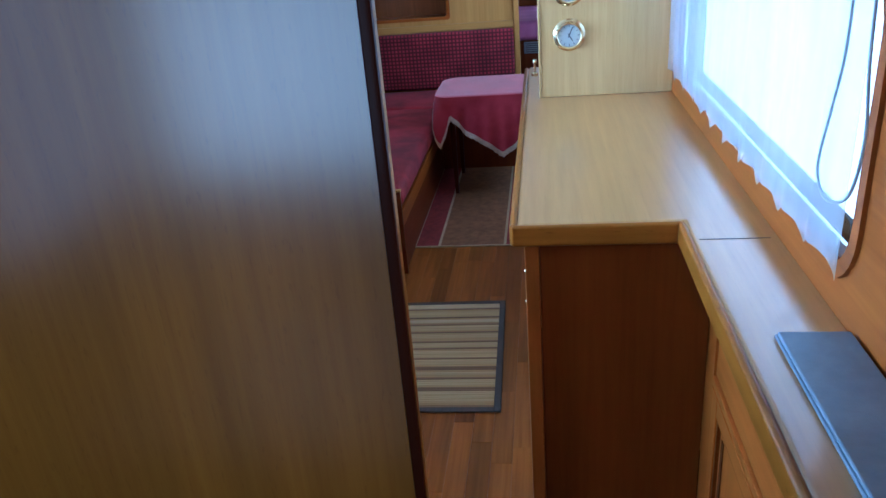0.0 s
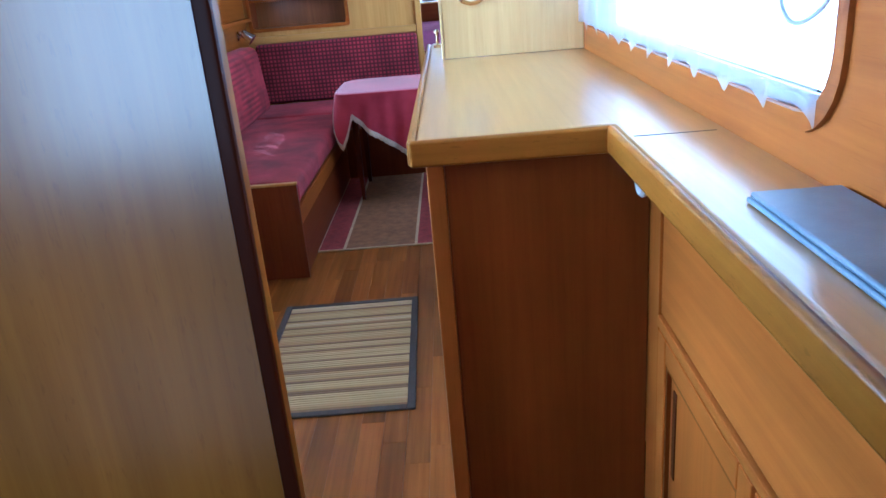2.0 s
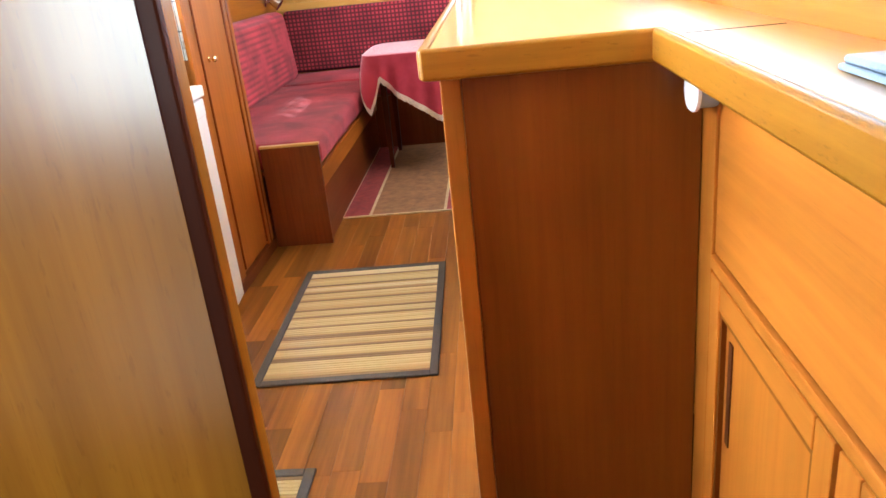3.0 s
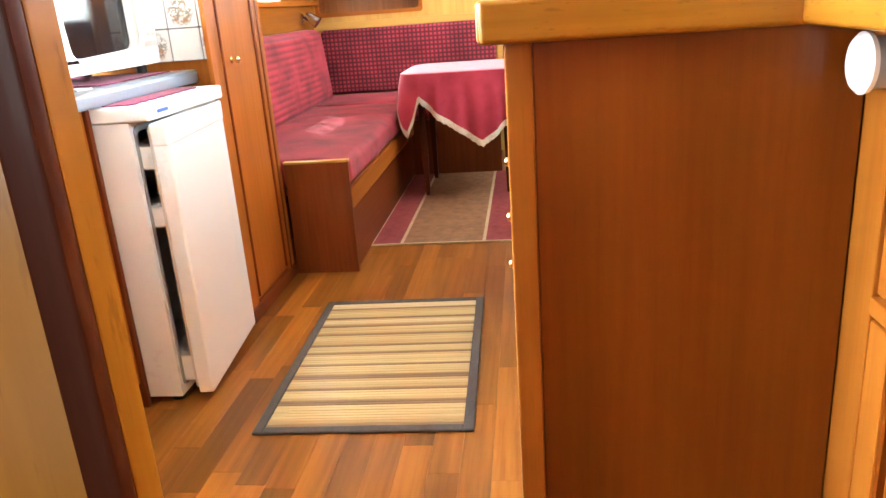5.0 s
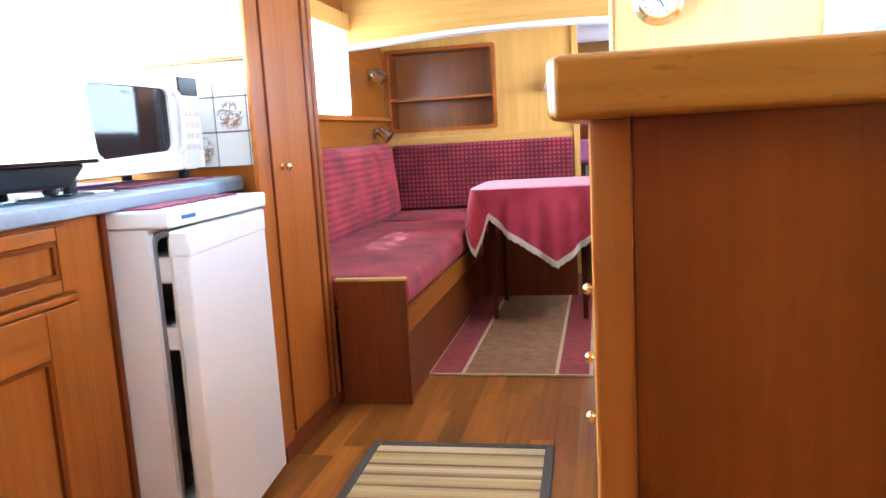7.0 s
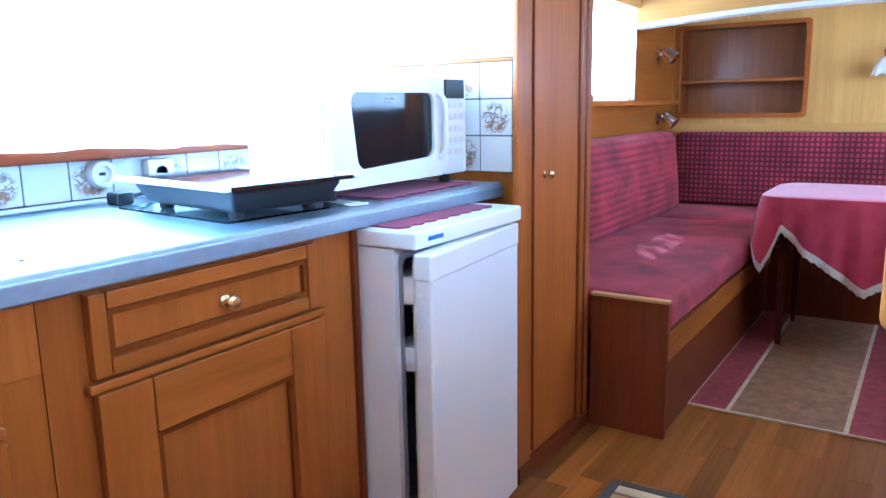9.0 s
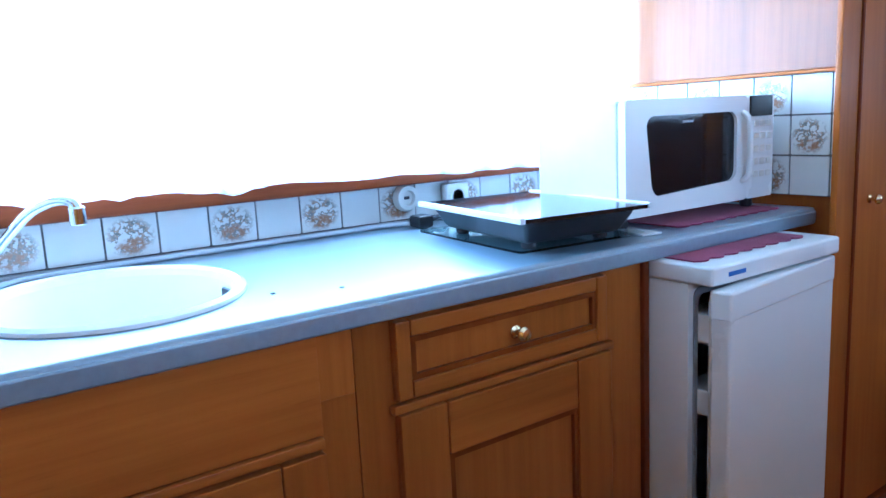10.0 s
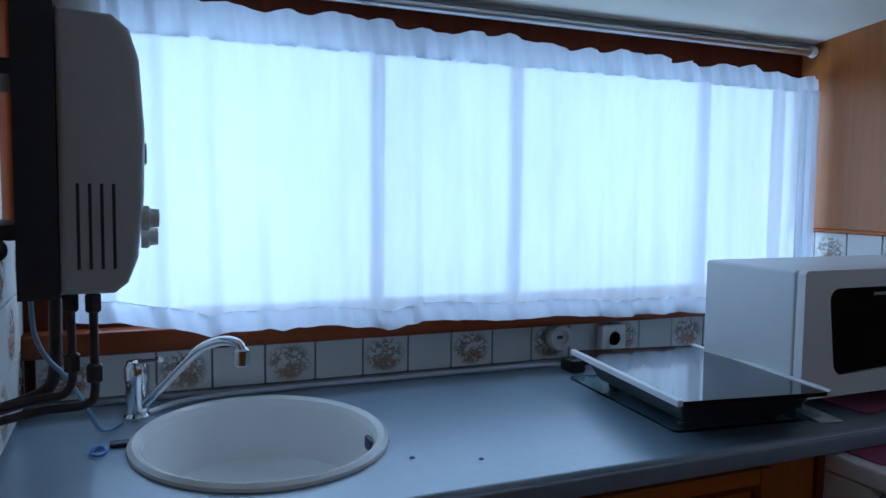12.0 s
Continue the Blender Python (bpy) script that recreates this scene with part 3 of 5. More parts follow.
part("seam", hung_cloth(-1.1675, 1.40, 3.312, lambda y: hem(y) + 0.0405, lambda y: hem(y) + 0.0435, 0.011, 17, ny=320, nz=1, flare=0), SEAM, net, "added whiter strip for the backlit seam")
part("heading", hung_cloth(-1.170, 1.38, 3.318, lambda y: 1.614, lambda y: 1.690 - 0.019 * (y - 1.7) + 0.005 * math.sin(60 * y) + 0.006 * math.sin(17 * y), 0.008, 27, ny=420, nz=5, flare=-0.3), SHEER_THICK, net, "ruffled doubled heading")
part("side_gather", hung_cloth(-1.164, 3.235, 3.308, lambda y: 1.03, lambda y: 1.62, 0.006, 2.5, ny=30), SHEER_THICK, net, "gathered side edge")
rail = thing("curtain_rail", "grey metal curtain rail with a white end cap", "curtain rail", (-1.2, 2.4, 1.77))
part("tube", tube(bmesh.new(), [(-1.20, 1.31, 1.736), (-1.20, 3.312, 1.736)], 0.012), STEEL, rail)
part("track", B(-1.249, -1.205, 1.31, 3.325, 1.7485, 1.762, bevel=0.003), GREY_PLASTIC, rail)
part("end_cap", lathe(bmesh.new(), [(0.0, -0.012), (0.014, -0.008), (0.017, 0.004), (0.012, 0.014), (0, 0.017)], (-1.20, 3.312, 1.736), "y", 16), WHITE, rail, "white plastic end cap")

# ---- galley units ----
X_FACE = -0.605


def framed_front(name, parent, y0, y1, z0, z1, rim, x=X_FACE, thick=0.018, mat=TEAK, field=None, side=1):
    """A panelled front: a bevelled frame of four members with a sunk field and a moulding round it."""
    s = side
    f = part(name, B(*sorted((x, x + s * 0.005)), y0, y1, z0, z1), field or mat, parent)
    a, b = sorted((x, x + s * thick))
    for n, yy0, yy1, zz0, zz1 in (("stile", y0, y0 + rim, z0, z1), ("stile", y1 - rim, y1, z0, z1), ("rail", y0 + rim, y1 - rim, z0, z0 + rim), ("rail", y0 + rim, y1 - rim, z1 - rim, z1)):
        part(n, B(a, b, yy0 + 0.0006, yy1 - 0.0006, zz0 + 0.0006, zz1 - 0.0006, bevel=0.004), mat if n == "stile" else TEAK_Y, f)
    mm = 0.010
    c, d = sorted((x + s * 0.003, x + s * (thick - 0.004)))
    inner = [(y0 + rim + mm, z0 + rim + mm), (y1 - rim - mm, z0 + rim + mm), (y1 - rim - mm, z1 - rim - mm), (y0 + rim + mm, z1 - rim - mm)]
    outer = [(y0 + rim, z0 + rim), (y1 - rim, z0 + rim), (y1 - rim, z1 - rim), (y0 + rim, z1 - rim)]
    part("moulding", slab(bmesh.new(), outer, on_x, c, d, [inner]), SHADED_TEAK, f, "darker sunk moulding")
    return f


sink_unit = thing("sink_cabinet", "varnished teak sink cabinet with a plain false front over a door", "cabinet", (-0.9, 1.66, 0))
part("body", B(-1.249, X_FACE - 0.002, 1.306, 1.998, 0.08, 0.730), TEAK, sink_unit)
part("top_rail", B(X_FACE - 0.030, X_FACE - 0.002, 1.306, 1.998, 0.7302, 0.842), TEAK, sink_unit)
part("plinth", B(-1.2, X_FACE - 0.06, 1.306, 1.998, 0.0, 0.08), DARK_Y, sink_unit, "dark recessed plinth")
part("false_front", B(X_FACE - 0.001, X_FACE + 0.012, 1.38, 1.932, 0.680, 0.840, bevel=0.003), TEAK_Y, sink_unit, "flat teak panel")
part("bead", B(X_FACE - 0.001, X_FACE + 0.018, 1.38, 1.932, 0.660, 0.678, bevel=0.005), TEAK_Y, sink_unit)
framed_front("door", sink_unit, 1.38, 1.932, 0.10, 0.654, 0.075, field=FIELD)

drawer_unit = thing("drawer_cabinet", "varnished teak cabinet with one drawer over a panelled door", "cabinet", (-0.9, 2.4, 0))
part("body", B(-1.249, X_FACE - 0.002, 2.000, 2.690, 0.08, 0.842), TEAK, drawer_unit)
part("plinth", B(-1.2, X_FACE - 0.06, 2.000, 2.690, 0.0, 0.08), DARK_Y, drawer_unit, "dark recessed plinth")
drawer = framed_front("drawer", drawer_unit, 2.068, 2.568, 0.698, 0.834, 0.030)
knob(drawer, (X_FACE + 0.004, 2.333, 0.762), "x", size=1.15)
framed_front("door", drawer_unit, 2.068, 2.580, 0.10, 0.674, 0.098, field=FIELD)
part("bead", B(X_FACE - 0.001, X_FACE + 0.016, 2.058, 2.588, 0.676, 0.692, bevel=0.004), TEAK_Y, drawer_unit)
part("end_panel", B(-1.2, X_FACE + 0.008, 2.6905, 2.709, 0.0, 0.842, bevel=0.003), MAHOGANY, drawer_unit, "mahogany end panel")

SINK_AT, SINK_R = (-0.918, 1.713), 0.232
OVAL = Matrix.Translation((*SINK_AT, 0)) @ Matrix.Diagonal((1.07, 0.945, 1, 1)) @ Matrix.Translation((-SINK_AT[0], -SINK_AT[1], 0))
circle = [(SINK_AT[0] + 1.07 * (SINK_R - 0.018) * math.cos(2 * math.pi * k / 48), SINK_AT[1] + 0.945 * (SINK_R - 0.018) * math.sin(2 * math.pi * k / 48)) for k in range(48)]
worktop = slab(bmesh.new(), [(-1.249, 1.304), (-0.577, 1.304), (-0.577, 3.336), (-1.249, 3.336)], on_z, 0.843, 0.885, [circle])
edge_pts = [e for e in worktop.edges if all(abs(v.co.x + 0.577) < 1e-4 for v in e.verts) and abs(e.verts[0].co.z - e.verts[1].co.z) < 1e-4]
bmesh.ops.bevel(worktop, geom=edge_pts, offset=0.010, segments=4, affect='EDGES', profile=0.5)
top_thing = thing("worktop", "blue-grey speckled laminate worktop with a rounded front edge", "worktop", (-0.9, 2.3, 0.843))
part("surface", worktop, LAMINATE, top_thing)
part("front_edge", B(-0.5825, -0.5735, 1.304, 3.330, 0.8445, 0.8765, bevel=0.0042, seg=3), LAMINATE, top_thing, "rounded blue-grey front edge")
single("back_trim", B(-1.249, -1.228, 1.31, 3.330, 0.8855, 0.897, bevel=0.003), GREY_PLASTIC, "grey sealing strip along the worktop's back", "trim", kind="structure")

def oval(bm):
    bm.transform(OVAL)
    return bm


basin = thing("sink", "round cream sink let into the grey worktop", "sink", (SINK_AT[0], SINK_AT[1], 0.885))
at = (SINK_AT[0], SINK_AT[1], 0)
part("rim", oval(lathe(bmesh.new(), [(SINK_R - 0.026, 0.880), (SINK_R - 0.020, 0.893), (SINK_R - 0.008, 0.897), (SINK_R, 0.892), (SINK_R + 0.001, 0.886)], at, n=64, caps=False)), SINK, basin)
part("bowl", oval(lathe(bmesh.new(), [(SINK_R - 0.026, 0.881), (SINK_R - 0.034, 0.85), (SINK_R - 0.042, 0.78), (SINK_R - 0.075, 0.752), (0.04, 0.745), (0.0, 0.744)], at, n=64, caps=False)), SINK, basin)
part("drain", lathe(bmesh.new(), [(0.036, 0.746), (0.034, 0.750), (0.018, 0.748), (0, 0.7478)], at, n=24), CHROME, basin, "chrome drain")
ov = Vector((SINK_AT[0] + 0.04, SINK_AT[1] + SINK_R - 0.047, 0.864))
part("overflow", B(ov.x - 0.021, ov.x + 0.021, ov.y - 0.004, ov.y + 0.006, ov.z - 0.013, ov.z + 0.012, bevel=0.004), BLACK, basin, "dark overflow slot")

tap = thing("mixer_tap", "chrome mixer tap with a long slanting swivel spout", "tap", (-1.115, 1.513, 0.885))
tb = (-1.115, 1.513, 0)
part("body", lathe(bmesh.new(), [(0.026, 0.886), (0.026, 0.892), (0.021, 0.898), (0.020, 0.955), (0.0225, 0.960), (0.0225, 0.985), (0.017, 0.996), (0, 0.998)], tb, n=28), CHROME, tap)
part("spout", tube(bmesh.new(), smooth_path([(-1.105, 1.523, 0.912), (-1.066, 1.562, 0.962), (-1.012, 1.612, 1.026), (-0.980, 1.642, 1.048), (-0.955, 1.664, 1.054), (-0.940, 1.678, 1.049), (-0.936, 1.682, 1.036)], 5), 0.0088, 14), CHROME, tap)
part("nozzle", lathe(bmesh.new(), [(0.012, 1.012), (0.0135, 1.014), (0.0135, 1.040), (0.011, 1.043), (0, 1.043)], (-0.936, 1.682, 0), n=20), CHROME, tap)
part("lever", tube(bmesh.new(), [(-1.110, 1.515, 0.990), (-1.085, 1.527, 1.000), (-1.055, 1.544, 1.008), (-1.038, 1.553, 1.012)], [0.006, 0.005, 0.004, 0.006], 10), CHROME, tap, "chrome lever")

# gas water heater on the bulkhead
hx0, hx1 = -1.03, -0.76
heater = thing("water_heater", "old white wall-hung gas water heater with louvred sides", "water heater", (-0.87, 1.31, 1.17))
back = slab(bmesh.new(), [(1.362, 1.163), (1.414, 1.163), (1.414, 1.572), (1.362, 1.572)], on_x, hx0 + 0.006, hx1 - 0.006)
part("back_box", back, BLACK, heater, "black chassis")
prof = [(1.415, 1.170), (1.484, 1.170), (1.502, 1.184), (1.516, 1.22), (1.525, 1.31), (1.527, 1.40), (1.521, 1.50), (1.508, 1.542), (1.486, 1.560), (1.415, 1.564)]
body = slab(bmesh.new(), prof, on_x, hx0, hx1)
bmesh.ops.bevel(body, geom=[e for e in body.edges if abs(e.verts[0].co.x - e.verts[1].co.x) < 1e-4 and len(e.link_faces) == 2 and e.calc_face_angle(0) > 1.2], offset=0.010, segments=3, affect='EDGES', profile=0.5)
for zb in (1.245, 1.470):
    part("bracket", B(hx0 + 0.03, hx1 - 0.02, 1.3077, 1.363, zb, zb + 0.022, bevel=0.003), BLACK, heater, "black wall bracket")
part("valve", lathe(bmesh.new(), [(0.012, 0), (0.016, 0.004), (0.016, 0.018), (0.008, 0.022), (0.008, 0.034), (0, 0.036)], (hx1 - 0.030, 1.335, 1.232), "x", 14), DARK_METAL, heater, "small tarnished valve")
part("heat_shield", B(hx0 - 0.03, hx1 + 0.012, 1.3032, 1.3075, 1.245, 1.62), PLASTIC, heater, "pale heat shield behind the chassis")
part("casing", body, HEATER_GREY, heater, "enamelled casing coloured mid grey")
for k in range(4):
    yk = 1.4395 + k * 0.0152
    part("louvre", B(hx1 - 0.002, hx1 + 0.0012, yk - 0.0022, yk + 0.0022, 1.205, 1.325, bevel=0.0008, seg=1), BLACK, heater, "dark louvre slot")
part("spy_window", B(hx1 - 0.09, hx1 - 0.03, 1.524, 1.530, 1.355, 1.385, bevel=0.002), GREY_PLASTIC, heater, "dark flame window")
for dx, z in ((-0.03, 1.276), (-0.085, 1.246)):
    part("control_knob", lathe(bmesh.new(), [(0.018, 0), (0.018, 0.010), (0.014, 0.013), (0.013, 0.024), (0, 0.026)], (hx1 + dx, 1.521, z), "y", 20), PLASTIC, heater, "ivory control knob")
for y, z in ((1.425, 1.022), (1.455, 1.008)):
    px = -0.80 if y < 1.45 else -0.785
    part("pipe", tube(bmesh.new(), smooth_path([(px, y, 1.175), (px, y, 1.09), (px, y, z + 0.02), (px + 0.002, y - 0.012, z), (px + 0.01, 1.39, z - 0.001), (px + 0.03, 1.345, z - 0.004), (px + 0.045, 1.316, z - 0.006)], 4), 0.0062, 10), DARK_METAL, heater, "tarnished copper pipe")
    for zz in (1.155, z + 0.045):
        part("union", lathe(bmesh.new(), [(0.008, zz - 0.014), (0.012, zz - 0.011), (0.012, zz + 0.011), (0.008, zz + 0.014)], (px, y, 0), n=6), DARK_METAL, heater, "tarnished pipe union")
part("gas_pipe", tube(bmesh.new(), smooth_path([(-0.86, 1.40, 1.17), (-0.86, 1.40, 1.12), (-0.86, 1.395, 1.03), (-0.85, 1.36, 1.005), (-0.82, 1.316, 1.0)], 4), 0.0095, 10), DARK_METAL, heater, "thick tarnished gas pipe")
part("flue", lathe(bmesh.new(), [(0.05, 1.56), (0.05, 1.819)], (-0.90, 1.42, 0), n=24), STEEL, heater, "steel flue")
single("hose", tube(bmesh.new(), smooth_path([(-0.82, 1.372, 1.165), (-0.82, 1.376, 1.11), (-0.83, 1.390, 1.07), (-0.86, 1.415, 1.03), (-0.92, 1.435, 0.97), (-1.00, 1.455, 0.905), (-1.08, 1.485, 0.8905)], 6), 0.0038, 10), HOSE, "thin blue-grey hose below the heater", "hose")
single("cable", tube(bmesh.new(), smooth_path([(-0.86, 1.322, 1.24), (-0.81, 1.321, 1.16), (-0.69, 1.321, 1.058), (-0.63, 1.321, 0.977), (-0.59, 1.323, 0.895), (-0.563, 1.337, 0.835), (-0.558, 1.358, 0.77), (-0.562, 1.375, 0.6), (-0.57, 1.38, 0.3), (-0.57, 1.38, 0.012)], 6), 0.006, 10), CORD, "grey cable hanging past the worktop's end", "cable")
single("flex", tube(bmesh.new(), smooth_path([(-1.12, 1.53, 0.893), (-1.19, 1.62, 0.893), (-1.215, 1.80, 0.892), (-1.218, 2.05, 0.892), (-1.215, 2.25, 0.893), (-1.21, 2.40, 0.894), (-1.20, 2.49, 0.893), (-1.16, 2.52, 0.892)], 6), 0.0055, 8), CORD, "grey cable along the back of the worktop", "cable")
keys = thing("key_ring", "blue key ring with a small dark key on the worktop", "keys", (-0.95, 1.465, 0.886))
part("ring", tube(bmesh.new(), [(-0.932 + 0.022 * math.cos(a), 1.452 + 0.011 * math.sin(a), 0.889) for a in (k * 2 * math.pi / 20 for k in range(21))], 0.0025, 8), BLUE, keys)
part("key", B(-0.972, -0.950, 1.468, 1.500, 0.8865, 0.893, bevel=0.002), INK, keys, "dark key")
for p in ((-0.731, 1.925), (-0.684, 2.028)):
    single("crumb", lathe(bmesh.new(), [(0.0045, 0.8855), (0.004, 0.8867), (0, 0.887)], (*p, 0), n=9), INK, "small dark speck on the worktop", "crumb", group="specks on the worktop")

# sockets on the tiles
sa = thing("round_socket", "round white socket on the tiled strip", "socket", (-1.235, 2.511, 0.957))
part("plate", lathe(bmesh.new(), [(0.036, 0), (0.036, 0.012), (0.031, 0.022), (0.020, 0.023), (0.018, 0.012), (0, 0.012)], (-1.236, 2.511, 0.957), "x", 28), PLASTIC, sa)
part("plug_pins", B(-1.224, -1.2225, 2.503, 2.519, 0.953, 0.961), INK, sa, "dark holes")
sb = thing("square_socket", "square ivory socket on the tiled strip", "socket", (-1.235, 2.666, 0.947))
part("plate", B(-1.236, -1.206, 2.628, 2.704, 0.910, 0.984, bevel=0.006), PLASTIC, sb)
part("insert", lathe(bmesh.new(), [(0.024, 0.0), (0.024, 0.0015), (0.019, 0.0015), (0.017, -0.002), (0, -0.002)], (-1.206, 2.666, 0.947), "x", 24), PLASTIC, sb, "ivory round socket insert")
for dy in (-0.0095, 0.0095):
    part("pin_hole", lathe(bmesh.new(), [(0.0028, -0.0025), (0.0028, -0.0012), (0, -0.0011)], (-1.206, 2.666 + dy, 0.947), "x", 10), INK, sb, "dark pin hole")
plug = thing("plug", "black plug and adaptor lying on the worktop", "plug", (-1.16, 2.50, 0.886))
part("body", B(-1.18, -1.13, 2.485, 2.53, 0.8865, 0.918, bevel=0.007), BLACK, plug)
part("cord", tube(bmesh.new(), smooth_path([(-1.15, 2.53, 0.90), (-1.14, 2.56, 0.91), (-1.16, 2.60, 0.90), (-1.13, 2.64, 0.892), (-1.08, 2.62, 0.900)], 5), 0.0045, 8), BLACK, plug)

# glass board and hob
board_m = Matrix.Translation((-0.868, 2.606, 0.886)) @ Matrix.Rotation(radians(-5.5), 4, 'Z')
gb = thing("glass_board", "clear greenish glass board under the hob", "board", None, m=board_m)
part("plate", slab(bmesh.new(), rounded(-0.212, 0.212, -0.17, 0.170, 0.012), on_z, 0.0, 0.005), BOARD_GLASS, gb).visible_shadow = False
# Added strip; white paint stands for the bright reflection by the board's edge.
strip_bm = B(-0.066, 0.066, -0.026, 0.026, 0.0005, 0.0045, bevel=0.001)
strip_bm.transform(pose(-0.682, 2.757, 0.886, 0, 0, -12))
single("pale_strip", strip_bm, WHITE_SIDE, "pale strip on the worktop beside the hob, white for its bright reflection", "strip")
hob_m = Matrix.Translation((-0.812, 2.562, -0.003)) @ Matrix.Rotation(radians(-8), 4, 'Z')
hob = thing("portable_hob", "black glass induction hob with white edge strips", "hob", None, m=hob_m)
part("glass_top", slab(bmesh.new(), rounded(-0.217, 0.217, -0.153, 0.153, 0.008), on_z, 0.958, 0.966), BLACK_GLASS, hob)
tub = B(-0.198, 0.198, -0.138, 0.138, 0.908, 0.9575, bevel=0.010)
for v in tub.verts:
    k = 1 - 0.16 * (0.9575 - v.co.z) / 0.05
    v.co.x, v.co.y = v.co.x * k, v.co.y * k
part("casing", tub, BLACK, hob, "black plastic casing")
for s in (-1, 1):
    part("edge_strip", B(-0.219, 0.219, *sorted((s * 0.151, s * 0.163)), 0.957, 0.969, bevel=0.002), WHITE, hob, "white edge strip")
    for q in (-1, 1):
        part("foot", lathe(bmesh.new(), [(0.013, 0.8945), (0.016, 0.898), (0.016, 0.915)], (q * 0.135, s * 0.09, 0), n=16), BLACK, hob, "black rubber foot")

# microwave
mx, my0, my1, mz0, mz1 = -0.67, 2.720, 3.288, 0.914, 1.175
mw = thing("microwave", "white microwave oven with a dark window on the worktop", "microwave", (-0.86, 3.0, 0.887))
part("case", B(-0.945, mx - 0.022, my0, my1, mz0, mz1, bevel=0.008, seg=3), WHITE_SIDE, mw, "white steel case")
win = [(y, z) for y, z in rounded(my0 + 0.061, my0 + 0.408, mz0 + 0.041, mz1 - 0.037, 0.028)]
win = [(y + (0.034 * (1 - (z - mz0) / 0.27) if y < my0 + 0.2 else -0.0), z + 0.016 * max(0, (y - my0) / 0.4) * (1 if z < 1.03 else 0)) for y, z in win]
# Solid black slab stands for the shade between case and door.
part("door_gap", B(mx - 0.0216, mx - 0.0202, my0 + 0.003, my1 - 0.003, mz0 + 0.006, mz1 - 0.003), BLACK, mw, "black slab for the shade in the door's gap")
door = part("door", slab(bmesh.new(), rounded(my0, my0 + 0.450, mz0 + 0.004, mz1, 0.010), on_x, mx - 0.020, mx, [win]), WHITE, mw, "white plastic door")
part("door_window", slab(bmesh.new(), win, on_x, mx - 0.014, mx - 0.008), BLACK_GLASS, door, "dark glass window")
part("handle", tube(bmesh.new(), smooth_path([(mx, my0 + 0.430, 1.135), (mx + 0.018, my0 + 0.432, 1.115), (mx + 0.020, my0 + 0.434, 1.05), (mx + 0.018, my0 + 0.432, 0.985), (mx, my0 + 0.430, 0.965)], 5), 0.0075, 10), WHITE, door, "white bar handle")
ctl = part("control_panel", slab(bmesh.new(), rounded(my0 + 0.452, my1, mz0 + 0.004, mz1, 0.010), on_x, mx - 0.020, mx - 0.001), WHITE, mw, "white control panel")
part("display", B(mx - 0.004, mx + 0.003, my1 - 0.108, my1 - 0.010, mz1 - 0.052, mz1 - 0.001, bevel=0.003), BLACK_GLASS, ctl, "dark display")
for r in range(5):
    for c in range(3):
        part("button", B(mx - 0.002, mx + 0.0015, my1 - 0.088 + c * 0.028, my1 - 0.067 + c * 0.028, 1.098 - r * 0.032, 1.114 - r * 0.032, bevel=0.002, seg=1), PLASTIC, ctl, "pale button")
part("badge", B(mx - 0.0082, mx - 0.0074, my0 + 0.205, my0 + 0.245, mz1 - 0.056, mz1 - 0.050), GREY_PLASTIC, door, "small grey badge")
for yy in (my0 + 0.04, my1 - 0.04):
    for xx in (-0.91, mx - 0.05):
        part("foot", lathe(bmesh.new(), [(0.014, 0.890), (0.016, 0.893), (0.016, mz0 + 0.004)], (xx, yy, 0), n=14), BLACK, mw, "black foot")


def scallop_mat(name, x0, x1, y0, y1, z, label):
    pts = [(x0, y0)]
    k = 9
    for i in range(k * 6 + 1):
        u = i / (k * 6)
        pts.append((x1 + 0.010 * abs(math.sin(u * k * math.pi)), y0 + (y1 - y0) * u))
    pts.append((x0, y1))
    return single(name, slab(bmesh.new(), pts, on_z, z, z + 0.003), PURPLE, label, "mat", group="wine-red mats")


scallop_mat("place_mat", -1.00, -0.640, 2.86, 3.27, 0.8862, "wine-red cloth mat under the microwave")

# ---- refrigerator, standing askew with its door ajar ----
FR = Matrix.Translation((-0.505, 2.714, 0.0))
fridge = thing("refrigerator", "white under-counter refrigerator with its door ajar", "refrigerator", None, m=FR)
# local: x out of the front, y along the front, built back from x = 0
part("cabinet", slab(bmesh.new(), [(0.002, 0.022), (0.483, 0.022), (0.483, 0.800), (0.002, 0.800)], on_x, -0.50, 0.0,
                     [rounded(0.030, 0.455, 0.06, 0.775, 0.02)]), WHITE, fridge, "white steel cabinet")
part("liner_back", B(-0.50, -0.45, 0.02, 0.465, 0.05, 0.79), GREY_PLASTIC, fridge, "grey inner liner")
part("top_plate", B(-0.50, 0.059, -0.002, 0.487, 0.8015, 0.842, bevel=0.007, seg=3), WHITE, fridge, "white top plate")
part("badge", B(0.0585, 0.0605, 0.050, 0.108, 0.817, 0.826), BLUE, fridge, "small blue badge")
for yy in (0.04, 0.445):
    for xx in (-0.46, -0.03):
        part("foot", lathe(bmesh.new(), [(0.020, 0.0), (0.022, 0.006), (0.014, 0.012), (0.014, 0.0225)], (xx, yy, 0), n=16), BLACK, fridge, "black foot")
part("gasket", slab(bmesh.new(), rounded(0.018, 0.468, 0.045, 0.790, 0.02), on_x, -0.004, 0.003, [rounded(0.030, 0.455, 0.06, 0.775, 0.02)]), GREY_PLASTIC, fridge, "grey edge of the opening")
part("shelf", B(-0.44, -0.03, 0.032, 0.453, 0.50, 0.51), PLASTIC, fridge, "pale wire shelf")
FD = pose(0.004, 0.484, 0, 0, 0, 5.5)


def on_door(bm):
    bm.transform(FD)
    return bm


